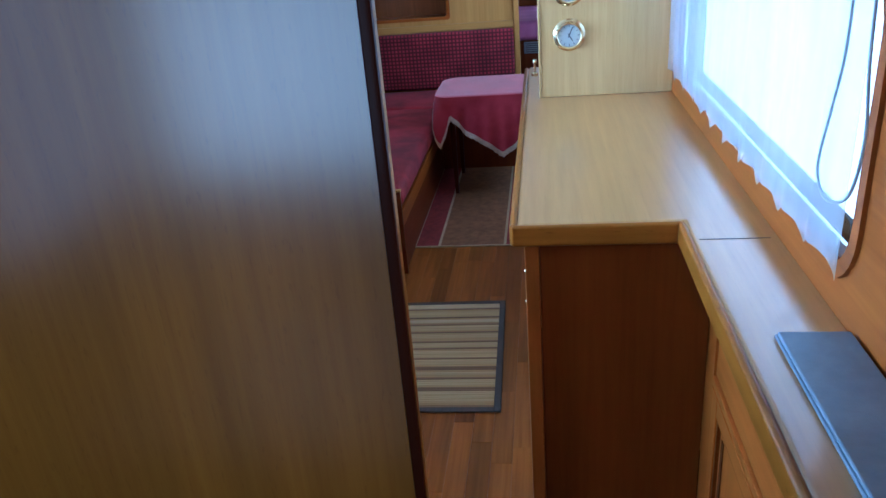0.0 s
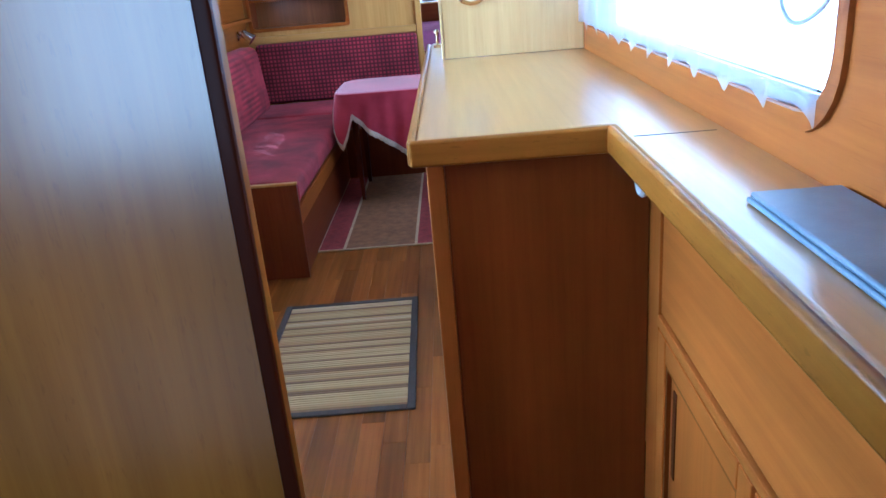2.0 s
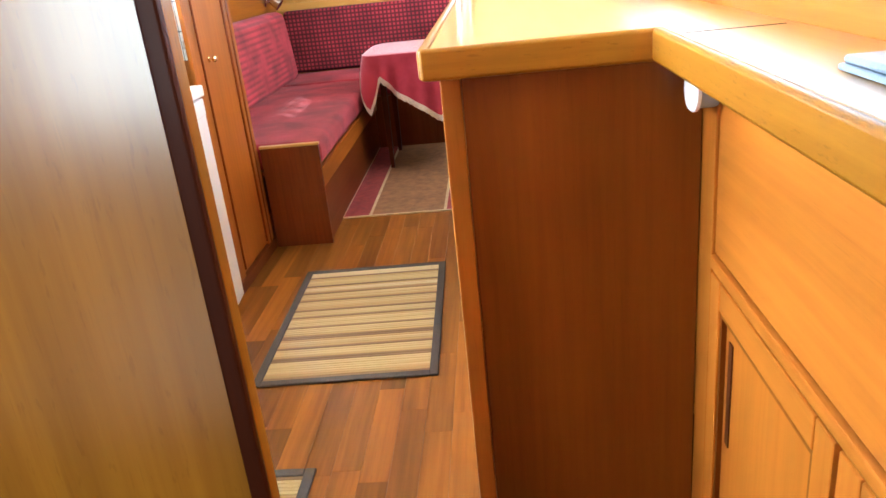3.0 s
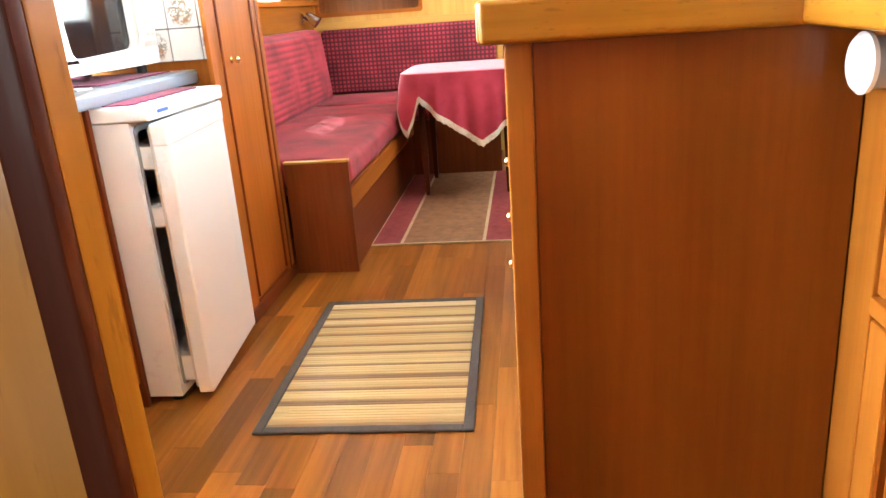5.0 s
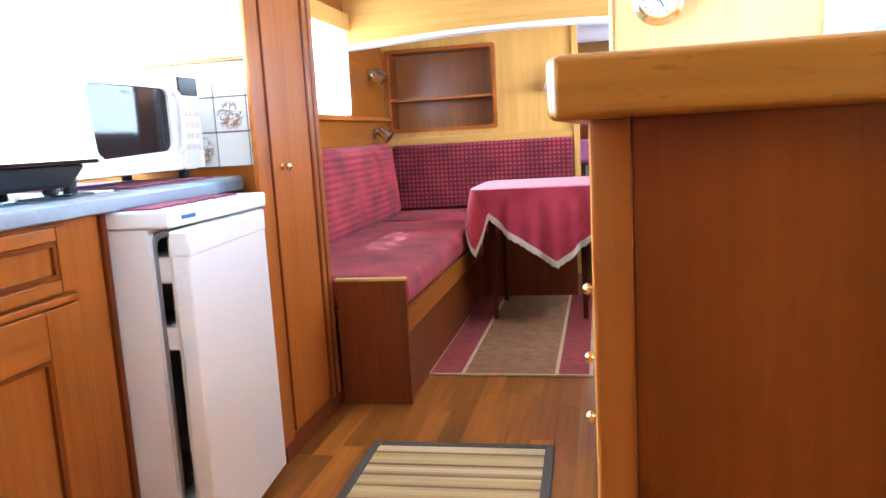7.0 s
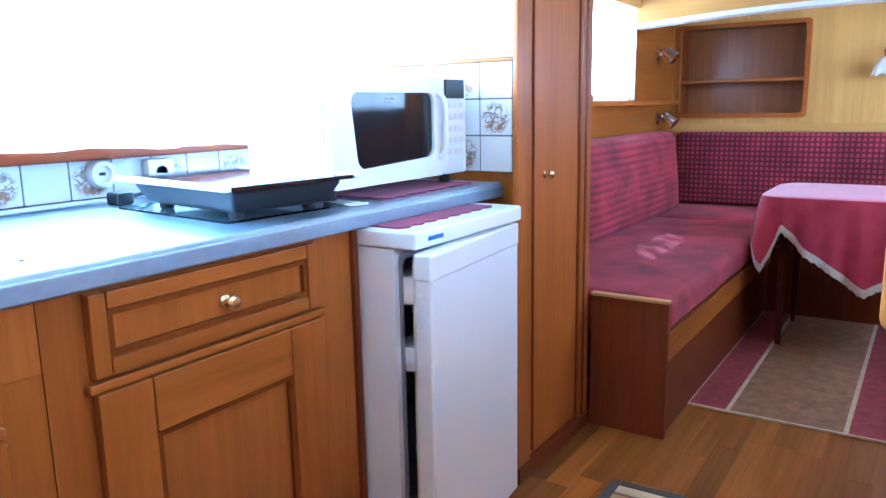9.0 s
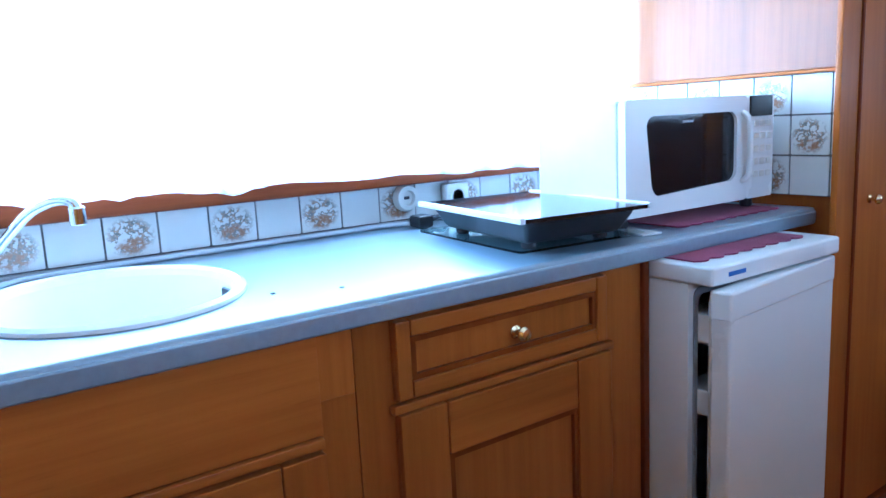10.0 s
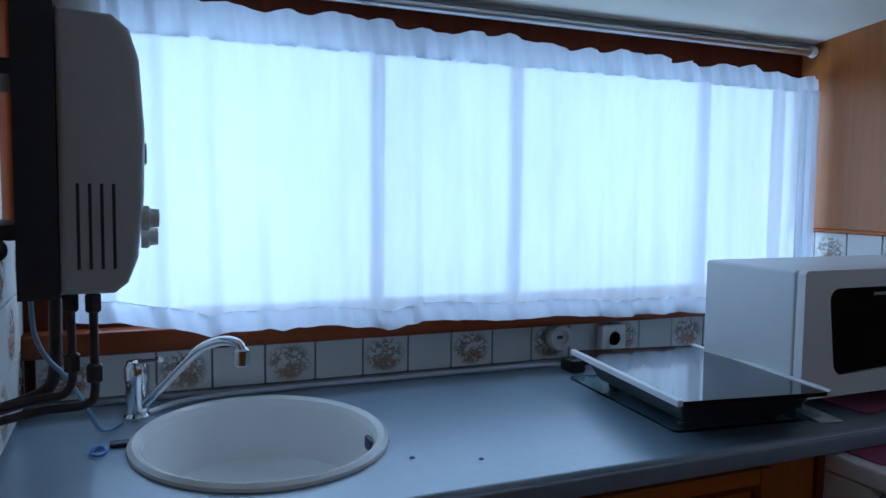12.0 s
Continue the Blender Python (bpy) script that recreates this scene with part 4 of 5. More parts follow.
fdoor = part("door", on_door(B(0.0, 0.044, -0.483, 0.0, 0.030, 0.794, bevel=0.007, seg=3)), WHITE, fridge, "white door standing ajar")
part("cap", on_door(B(-0.001, 0.046, -0.485, 0.001, 0.735, 0.796, bevel=0.007, seg=3)), WHITE, fdoor, "white plastic cap of the door")
for z0, z1 in ((0.055, 0.135), (0.515, 0.572), (0.672, 0.735)):
    part("door_rack", on_door(B(-0.085, -0.001, -0.452, -0.04, z0, z1, bevel=0.006)), WHITE, fdoor, "white door rack")
part("seal", on_door(slab(bmesh.new(), rounded(-0.473, -0.010, 0.040, 0.786, 0.015), on_x, -0.008, 0.0, [rounded(-0.453, -0.030, 0.060, 0.766, 0.012)])), PLASTIC, fdoor, "pale rubber seal")
fm_pts = [(-0.42, 0.02)] + [(0.000 + 0.012 * abs(math.sin(u / 48 * 8 * math.pi)), 0.02 + 0.41 * u / 48) for u in range(49)] + [(-0.42, 0.43)]
fm = slab(bmesh.new(), fm_pts, on_z, 0.8425, 0.8455)
fm.transform(FR)
single("place_mat", fm, PURPLE, "wine-red cloth mat on top of the refrigerator", "mat", group="wine-red mats")

# ---- tall cupboard ----
tall = thing("tall_cupboard", "full-height varnished teak cupboard with a narrow door", "cupboard", (-0.86, 3.55, 0))
part("body", B(-1.249, -0.506, 3.344, 3.772, 0.0, 1.818), TEAK, tall)
part("stile", B(-0.5059, -0.489, 3.262, 3.3435, 0.0, 1.818, bevel=0.004), TEAK, tall)
part("stile", B(-0.506, -0.489, 3.694, 3.776, 0.0, 1.818, bevel=0.004), TEAK, tall)
tdoor = part("door", B(-0.5058, -0.493, 3.347, 3.690, 0.06, 1.80, bevel=0.002), TEAK, tall)
for y in (3.358, 3.680):
    part("moulding", tube(bmesh.new(), [(-0.492, y, 0.07), (-0.492, y, 1.79)], 0.0055, 8), MAHOGANY, tdoor, "half-round moulding")
part("moulding", B(-0.495, -0.485, 3.722, 3.738, 0.0, 1.818, bevel=0.004), MAHOGANY, tall)
knob(tdoor, (-0.493, 3.432, 0.902), "x", size=1.0)
part("skirting", B(-0.504, -0.482, 3.262, 3.776, 0.0, 0.05, bevel=0.003), MAHOGANY_Y, tall)
structure("panel_over_tiles", B(-1.249, -0.5065, 3.331, 3.3435, 1.232, 1.818, bevel=0.002), PANEL_X, "varnished teak panel above the tiles", "wall")
structure("tile_trim", B(-1.249, -0.5065, 3.325, 3.3435, 1.2225, 1.2315, bevel=0.003), TEAK_X, "teak bead above the tiles", "trim")

# ---- peninsula with raised worktop ----
pen = thing("peninsula_cabinet", "teak galley peninsula with a shade-darkened end and small drawers on its side", "cabinet", (0.74, 2.8, 0))
# Same wood as the post; its red-brown is painted shade.
part("front_panel", B(0.508, 0.929, 1.945, 1.965, 0.0, 0.980), SHADED_TEAK, pen, "teak end panel coloured red-brown for its shade")
part("corner_post", B(0.470, 0.5075, 1.937, 1.975, 0.0, 0.980, bevel=0.005), TEAK, pen, "teak corner post")
part("side_panel", B(0.480, 0.50, 1.975, 3.90, 0.0, 0.980), TEAK, pen)
part("back_panel", B(0.50, 1.029, 3.88, 3.90, 0.0, 0.980), TEAK, pen)
for z, h in ((0.655, 0.130), (0.515, 0.125), (0.390, 0.105), (0.21, 0.22)):
    d = part("drawer", B(0.470, 0.4795, 2.44, 3.00, z - h / 2, z + h / 2, bevel=0.004), TEAK_Y, pen)
    if z > 0.3:
        knob(d, (0.470, 2.72, z), "-x", size=1.0)
part("door", B(0.470, 0.4795, 2.02, 2.42, 0.10, 0.72, bevel=0.004), TEAK, pen)

# L-shaped raised top with a thick rounded lip
L = [(0.452, 1.918), (0.843, 1.918), (0.843, -0.30), (1.029, -0.30), (1.029, 3.93), (0.452, 3.93)]
top = slab(bmesh.new(), L, on_z, 0.982, 1.031)
es = [e for e in top.edges if abs(e.verts[0].co.z - e.verts[1].co.z) < 1e-5 and len(e.link_faces) == 2 and e.calc_face_angle(0) > 1 and max(v.co.x for v in e.verts) < 1.0]
bmesh.ops.bevel(top, geom=es, offset=0.014, segments=4, affect='EDGES', profile=0.5)
lipt = thing("raised_worktop", "varnished teak worktop with a paler top and a worn, thick rounded lip", "worktop", (0.7, 2.0, 0.982))
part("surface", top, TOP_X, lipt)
part("front_lip", B(0.440, 0.846, 1.905, 1.923, 0.976, 1.0315, bevel=0.008, seg=3), EDGE_X, lipt)
part("side_lip", B(0.436, 0.4545, 1.913, 3.934, 0.976, 1.0315, bevel=0.008, seg=3), EDGE_Y, lipt)
part("long_lip", B(0.833, 0.851, -0.30, 1.9165, 0.976, 1.0315, bevel=0.008, seg=3), EDGE_Y, lipt)
single("worktop_seam", B(0.862, 1.012, 1.805, 1.8075, 1.0305, 1.0318), INK, "dark joint across the worktop", "joint", kind="structure")

XL = 0.945
low = thing("low_cupboard", "teak cupboard front under the narrow ledge", "cupboard", (0.98, 1.0, 0))
part("body", B(XL, 1.029, -0.30, 1.98, 0.0, 0.981), TEAK, low)
part("corner_stile", B(XL - 0.015, XL - 0.0002, 1.862, 1.9445, 0.0, 0.981, bevel=0.003), TEAK, low)
part("upper_panel", B(XL - 0.010, XL - 0.0002, 0.4, 1.861, 0.640, 0.981, bevel=0.002), TEAK_Y, low, "flat teak panel")
part("bead", B(XL - 0.019, XL - 0.0002, 0.4, 1.861, 0.612, 0.638, bevel=0.005), TEAK_Y, low)
for y0, y1 in ((1.350, 1.855), (0.845, 1.340)):
    dd = framed_front("door", low, y0, y1, 0.04, 0.608, 0.055, x=XL, mat=TEAK, side=-1)
    part("finger_slot", B(XL - 0.0075, XL - 0.0045, y1 - 0.105, y1 - 0.085, 0.30, 0.51, bevel=0.001, seg=1), DARK, dd, "dark upright finger slot")
disc = thing("push_light", "round white push light on a grey base", "lamp", (XL, 1.865, 0.94))
part("base", lathe(bmesh.new(), [(0.030, 0), (0.031, 0.004), (0.031, 0.030), (0.029, 0.034)], (XL - 0.0152, 1.872, 0.930), "-x", 28), GREY_PLASTIC, disc, "grey round base")
part("lens", lathe(bmesh.new(), [(0.036, 0.032), (0.037, 0.038), (0.031, 0.044), (0.0, 0.047)], (XL - 0.0152, 1.872, 0.930), "-x", 28), WHITE, disc, "white round face")
pad = thing("folded_pad", "blue-grey folded cloth pad on the teak ledge", "pad", (0.985, 0.9, 1.0318))
part("lower_layer", B(0.905, 1.022, 0.35, 1.385, 1.0318, 1.0396, bevel=0.0035, seg=3), PAD, pad)
part("upper_layer", B(0.907, 1.024, 0.35, 1.378, 1.0398, 1.0485, bevel=0.004, seg=3), PAD, pad)

# panel with two brass instruments
structure("instrument_panel", B(0.518, 1.029, 3.268, 3.292, 1.0318, 1.818, bevel=0.003), CREAM_WOOD, "pale teak partition on the raised worktop", "wall")
structure("partition_edge", B(0.508, 0.5175, 3.262, 3.298, 1.0318, 1.818, bevel=0.003), CREAM_WOOD, "pale wooden edge strip of the partition", "trim")


def instrument(z, angle, label):
    d = thing("brass_instrument", label, "barometer", (0.629, 3.268, z), group="brass instruments on the partition")
    c = (0.629, 3.2675, z)
    part("case", lathe(bmesh.new(), [(0.060, 0), (0.062, 0.004), (0.052, 0.012), (0.052, 0.030), (0.047, 0.036), (0.043, 0.034), (0.043, 0.012)], c, "-y", 40, caps=False), BRASS, d, "polished brass case")
    face = part("dial", lathe(bmesh.new(), [(0.0435, 0.018), (0.0435, 0.020), (0.0, 0.0202)], c, "-y", 40), DIAL, d, "pale dial")
    for k in range(12):
        a = 2 * math.pi * k / 12
        tick = B(-0.001, 0.001, -0.0006, 0.0006, 0.032, 0.040)
        tick.transform(Matrix.Translation((c[0], c[1] - 0.0210, c[2])) @ Matrix.Rotation(a, 4, 'Y'))
        part("tick", tick, INK, face)
    for a, ln in ((angle, 0.034), (angle + 2.2, 0.024)):
        h = B(-0.0016, 0.0016, -0.0006, 0.0006, -0.008, ln)
        h.transform(Matrix.Translation((c[0], c[1] - 0.0222, c[2])) @ Matrix.Rotation(a, 4, 'Y'))
        part("pointer", h, INK, face, "dark pointer")
    return d


instrument(1.274, 0.4, "round brass barometer with a pale dial")
instrument(1.443, -0.9, "round brass ship's clock with a pale dial")

# starboard window with trim, valance curtain and cord
w3 = thing("window_3", "long window with rounded corners and a wooden trim", "window", (1.03, 2.3, 1.1), kind="structure")
part("window_frame", slab(bmesh.new(), rounded(1.405, 3.235, 1.088, 1.64, 0.115), on_x, 1.022, 1.034, [rounded(1.432, 3.208, 1.115, 1.61, 0.095)]), TEAK_Y, w3, "varnished wooden trim")
part("metal_frame", slab(bmesh.new(), rounded(1.415, 3.225, 1.10, 1.625, 0.105), on_x, 1.055, 1.066, [rounded(1.45, 3.19, 1.135, 1.59, 0.085)]), STEEL, w3, "bright metal frame")
for k in range(5):
    y = 1.55 + k * 0.33
    part("drain_slot", B(1.050, 1.0545, y, y + 0.13, 1.118, 1.127), GREY_PLASTIC, w3, "grey slot in the frame")
p = part("pane", B(1.058, 1.062, 1.44, 3.20, 1.12, 1.60), PANE, w3, "clear glass pane")
p.visible_shadow = False


def scallop(y):
    return 1.104 + 0.026 * min(1.0, 1.35 * abs(math.sin((y - 1.45) * math.pi / 0.165)))


c3 = thing("lace_curtain", "thin white curtain with a scalloped hem at the starboard window", "curtain", (1.0, 2.3, 1.1))
part("netting", hung_cloth(1.008, 1.435, 3.23, scallop, lambda y: 1.66, 0.006, 10, ny=220), SHEER_LACE, c3)
single("pull_cord", tube(bmesh.new(), smooth_path([(0.998, 1.50, 1.70), (0.997, 1.49, 1.50), (0.996, 1.515, 1.39), (0.996, 1.543, 1.29), (0.996, 1.515, 1.247), (0.996, 1.46, 1.246), (0.996, 1.395, 1.285), (0.996, 1.372, 1.38), (0.997, 1.40, 1.50), (0.998, 1.42, 1.70)], 8), 0.0028, 8), CORD, "thin grey cord hanging in a loop by the window", "cord")
w4 = thing("window_4", "saloon window in the starboard side", "window", (1.05, 4.75, 1.1), kind="structure")
part("window_frame", slab(bmesh.new(), rounded(4.08, 6.12, 1.07, 1.58, 0.09), on_x, 1.022, 1.034, [rounded(4.11, 6.09, 1.10, 1.55, 0.07)]), TEAK_Y, w4)
p = part("pane", B(1.050, 1.054, 4.09, 6.11, 1.08, 1.57), PANE, w4)
p.visible_shadow = False

# ---- saloon ----
structure("ledge", B(-0.98, -0.93, 3.78, 6.30, 1.085, 1.112, bevel=0.004), TEAK_Y, "varnished teak ledge below the saloon window", "sill")
c2 = thing("small_curtain", "white curtain with a wavy side edge at the saloon window", "curtain", (-0.96, 5.25, 1.12))
part("netting", hung_cloth(-0.962, 4.95, 5.56, lambda y: 1.116, lambda y: 1.60, 0.007, 6, ny=90), SHEER_DAPPLE, c2)
part("pelmet", B(-0.979, -0.945, 4.92, 5.555, 1.60, 1.70, bevel=0.004), PALE_Y, c2, "pale wooden pelmet")

shelf = thing("wall_shelf", "recessed teak bookshelf with one empty shelf", "shelf", (-0.575, 6.4, 1.0))
part("frame", slab(bmesh.new(), rounded(-0.955, -0.195, 1.0, 1.56, 0.02), on_y, 6.288, 6.302, [rounded(-0.930, -0.220, 1.025, 1.535, 0.025)]), TEAK_X, shelf, "teak frame")
part("back", B(-0.945, -0.205, 6.50, 6.51, 1.01, 1.55), PANEL_X, shelf, "dark satin back board")
part("side", B(-0.955, -0.935, 6.326, 6.51, 1.0, 1.56), MAHOGANY, shelf)
part("side", B(-0.215, -0.195, 6.326, 6.51, 1.0, 1.56), MAHOGANY, shelf)
part("bottom", B(-0.935, -0.215, 6.326, 6.50, 1.0, 1.02), TEAK_X, shelf)
part("top", B(-0.935, -0.215, 6.326, 6.50, 1.54, 1.56), MAHOGANY, shelf)
part("shelf_board", B(-0.933, -0.217, 6.306, 6.50, 1.212, 1.232, bevel=0.003), TEAK_X, shelf, "teak shelf board")
structure("rail_over_cushion", B(-0.98, 0.304, 6.280, 6.2995, 0.915, 0.965, bevel=0.005), PALE_X, "pale wooden rail above the backrest", "trim")

# settee
settee = thing("settee", "built-in mahogany settee base round the saloon table", "settee", (-0.6, 5.0, 0))
part("end_panel", B(-0.480, -0.218, 3.780, 3.800, 0.0, 0.464), MAHOGANY, settee, "mahogany end panel")
part("end_capping", B(-0.482, -0.214, 3.775, 3.803, 0.464, 0.475, bevel=0.003), PALE_X, settee, "pale capping")
part("front_board", B(-0.250, -0.232, 3.80, 5.58, 0.0, 0.25), MAHOGANY_Y, settee)
part("front_rail", B(-0.236, -0.220, 3.80, 5.62, 0.262, 0.350, bevel=0.004), TEAK_Y, settee, "teak front rail")
part("end_board", B(-0.25, 0.33, 5.58, 5.60, 0.0, 0.35), MAHOGANY, settee)
part("deck_side", B(-0.975, -0.237, 3.80, 6.29, 0.335, 0.355), MAHOGANY_Y, settee)
part("deck_end", B(-0.237, 0.33, 5.60, 6.29, 0.335, 0.355), MAHOGANY_Y, settee)


def cushion(name, x0, x1, y0, y1, z0, z1, mat, label, lean=(0, 0), puff=0.012):
    bm = B(x0, x1, y0, y1, z0, z1, bevel=min(x1 - x0, y1 - y0, z1 - z0) * 0.32, seg=4)
    bmesh.ops.subdivide_edges(bm, edges=[e for e in bm.edges if e.calc_length() > 0.2], cuts=9, use_grid_fill=True)
    cx, cy, cz = (x0 + x1) / 2, (y0 + y1) / 2, (z0 + z1) / 2
    for v in bm.verts:
        u = [(v.co.x - cx) / (x1 - x0) * 2, (v.co.y - cy) / (y1 - y0) * 2, (v.co.z - cz) / (z1 - z0) * 2]
        thin = min(range(3), key=lambda k: (x1 - x0, y1 - y0, z1 - z0)[k])
        rest = [k for k in range(3) if k != thin]
        v.co[thin] += puff * (1 if u[thin] > 0 else -1) * (1 - u[rest[0]] ** 4) * (1 - u[rest[1]] ** 4) + 0.005 * noise.noise(v.co * 5)
        v.co.x += lean[0] * (v.co.z - z0) / (z1 - z0)
        v.co.y += lean[1] * (v.co.z - z0) / (z1 - z0)
    return single(name, bm, mat, label, "cushion", group="settee cushions")


cushion("seat_cushion", -0.955, -0.218, 3.804, 5.585, 0.357, 0.472, VELVET, "long crimson velvet seat cushion on the settee")
cushion("seat_cushion", -0.955, 0.325, 5.590, 6.20, 0.357, 0.472, VELVET, "crimson velvet seat cushion under the end wall")
cushion("back_cushion", -0.93, -0.78, 3.82, 5.90, 0.478, 0.935, VELVET_RIB, "leaning crimson ribbed velvet backrest cushion", lean=(-0.045, 0))
cushion("back_cushion", -0.915, 0.300, 6.185, 6.275, 0.475, 0.915, VELVET_GRID, "dark crimson woven backrest along the end wall", puff=0.006)

# table and its cloth
tx0, tx1, ty0, ty1, tz = -0.165, 0.47, 4.895, 5.50, 0.69
table = thing("table", "small dark wooden table under a crimson cloth", "table", (0.15, 5.22, 0))
part("tabletop", slab(bmesh.new(), rounded(tx0 + 0.012, tx1 - 0.012, ty0 + 0.012, ty1 - 0.012, 0.09), on_z, tz - 0.025, tz - 0.002), DARK, table)
part("apron", B(tx0 + 0.07, tx1 - 0.07, ty0 + 0.07, ty1 - 0.07, tz - 0.10, tz - 0.026), DARK, table)
for x, y in ((-0.075, 5.01), (0.385, 5.01), (-0.075, 5.44), (0.385, 5.44)):
    part("leg", tube(bmesh.new(), [(x, y, 0.009), (x, y, 0.3), (x, y, tz - 0.03)], [0.016, 0.022, 0.027], 4), DARK, table, "tapered dark leg")


def tablecloth():
    """Top and hanging skirt; the hem drops to a point where a corner of the cloth falls."""
    ring = rounded(tx0, tx1, ty0, ty1, 0.10, 10)
    pts = []
    for i, (x, y) in enumerate(ring):
        x2, y2 = ring[(i + 1) % len(ring)]
        k = max(1, int(math.hypot(x2 - x, y2 - y) / 0.012))
        pts += [(x + (x2 - x) * j / k, y + (y2 - y) * j / k) for j in range(k)]
    cx, cy = (tx0 + tx1) / 2, (ty0 + ty1) / 2
    tips = [(tx0 + 0.038, ty0 + 0.022, 0.325, 0.075), (0.245, ty0, 0.375, 0.32), (tx1, 5.2, 0.36, 0.25), (0.1, ty1, 0.36, 0.25), (tx0, 5.36, 0.22, 0.15)]
    bm, fr = bmesh.new(), bmesh.new()
    levels = 8
    cols, base = [], []
    for i, (x, y) in enumerate(pts):
        drop = 0.100
        for ax, ay, d, w in tips:
            q = max(0.0, 1 - math.hypot(x - ax, y - ay) / w)
            drop = max(drop, 0.100 + (d - 0.100) * q ** 0.85)
        nx, ny = x - cx, y - cy
        ln = math.hypot(nx, ny)
        nx, ny = nx / ln, ny / ln
        col = []
        for j in range(levels + 1):
            v = j / levels
            out = 0.010 + 0.020 * math.sin(v * 1.4) + 0.014 * v * math.sin(i * 0.36) + 0.008 * v * math.sin(i * 0.83)
            col.append(Vector((x + nx * out, y + ny * out, tz + 0.003 - drop * v)))
        cols.append(col)
    tops = [bm.verts.new((cx + (x - cx) * 0.95, cy + (y - cy) * 0.95, tz + 0.010)) for x, y in pts]
    bm.faces.new(tops)
    vv = [[bm.verts.new(p) for p in col] for col in cols]
    n = len(pts)
    for i in range(n):
        k = (i + 1) % n
        bm.faces.new((tops[i], tops[k], vv[k][0], vv[i][0]))
        for j in range(levels):
            bm.faces.new((vv[i][j], vv[k][j], vv[k][j + 1], vv[i][j + 1]))
    rows = []
    for i in range(n):
        hemp = cols[i][-1]
        nx, ny = hemp.x - cx, hemp.y - cy
        ln = math.hypot(nx, ny)
        o = Vector((nx / ln, ny / ln, 0)) * 0.003
        rag = 0.004 * math.sin(i * 2.9)
        rows.append([fr.verts.new(hemp + o + Vector((0, 0, 0.014))), fr.verts.new(hemp + o * 1.8 + Vector((0, 0, -0.004))), fr.verts.new(hemp + o + Vector((0, 0, -0.022 + rag)))])
    for i in range(n):
        k = (i + 1) % n
        for j in range(2):
            fr.faces.new((rows[i][j], rows[k][j], rows[k][j + 1], rows[i][j + 1]))
    return bm, fr


tc_thing = thing("tablecloth", "crimson velvet tablecloth with a cream fringe over the table", "tablecloth", (0.15, 5.22, tz))
a_bm, f_bm = tablecloth()
part("cloth", a_bm, CLOTH, tc_thing)
part("fringe", f_bm, FRINGE, tc_thing, "cream fringe")

rug = thing("rug", "tan rug with red side borders on the saloon floor", "rug", (0.1, 4.85, 0))
part("field", B(-0.085, 0.278, 4.125, 5.56, 0.0005, 0.007), RUG_TAN, rug, "tan field")
for x0, x1, mt in ((-0.245, -0.228, RUG_LINE), (-0.2278, -0.100, RUG_RED), (-0.0998, -0.0852, RUG_LINE), (0.2782, 0.293, RUG_LINE), (0.2932, 0.413, RUG_RED), (0.4132, 0.428, RUG_LINE)):
    part("border", B(x0, x1, 4.125, 5.56, 0.0005, 0.0075), mt, rug, "red border" if mt is RUG_RED else "cream line")
part("binding", B(-0.245, 0.428, 4.113, 4.1248, 0.0005, 0.008, bevel=0.002), RUG_LINE, rug)


def bamboo_mat(x0, x1, y0, y1, seed):
    rnd = random.Random(seed)
    m = thing("bamboo_mat", "striped bamboo slat mat with a dark cloth binding on the floor", "mat", (x0, y0, 0), group="bamboo floor mats")
    e = 0.028
    for a in ((x0, x0 + e, y0, y1), (x1 - e, x1, y0, y1), (x0 + e, x1 - e, y0, y0 + e), (x0 + e, x1 - e, y1 - e, y1)):
        part("binding", B(*a, 0.0005, 0.0085, bevel=0.0025, seg=1), MAT_EDGE, m, "dark cloth binding")
    n = int((y1 - y0 - 2 * e) / 0.0135)
    w = (y1 - y0 - 2 * e) / n
    shapes = []
    for mt in BAMBOO:
        bm = B(x0 + e, x1 - e, -w / 2 + 0.0006, w / 2 - 0.0006, 0.0008, 0.006, bevel=0.0015, seg=1)
        ob = mesh_object("slat", bm, mt)
        shapes.append(ob.data)
        bpy.data.objects.remove(ob)
    order = []
    while len(order) < n:
        order += [3] + rnd.choice(([2], [2, 2], [3, 2], [])) + [rnd.choice((0, 0, 1))] * rnd.randint(2, 4) + rnd.choice(([1], [2], []))
    for k in range(n):
        pick = order[k]
        s = new("slat", shapes[pick])
        s.parent = m
        s.matrix_parent_inverse = UNDO[m]
        s.location = (0, y0 + e + (k + 0.5) * w, rnd.uniform(0, 0.0008))
    return m


mat_a = bamboo_mat(-0.243, 0.338, 2.545, 3.435, 3)
mat_a.matrix_world = Matrix.Translation((-0.243, 2.545, 0)) @ Matrix.Rotation(radians(1.2), 4, "Z")
bamboo_mat(-0.535, 0.050, 1.33, 2.137, 8)


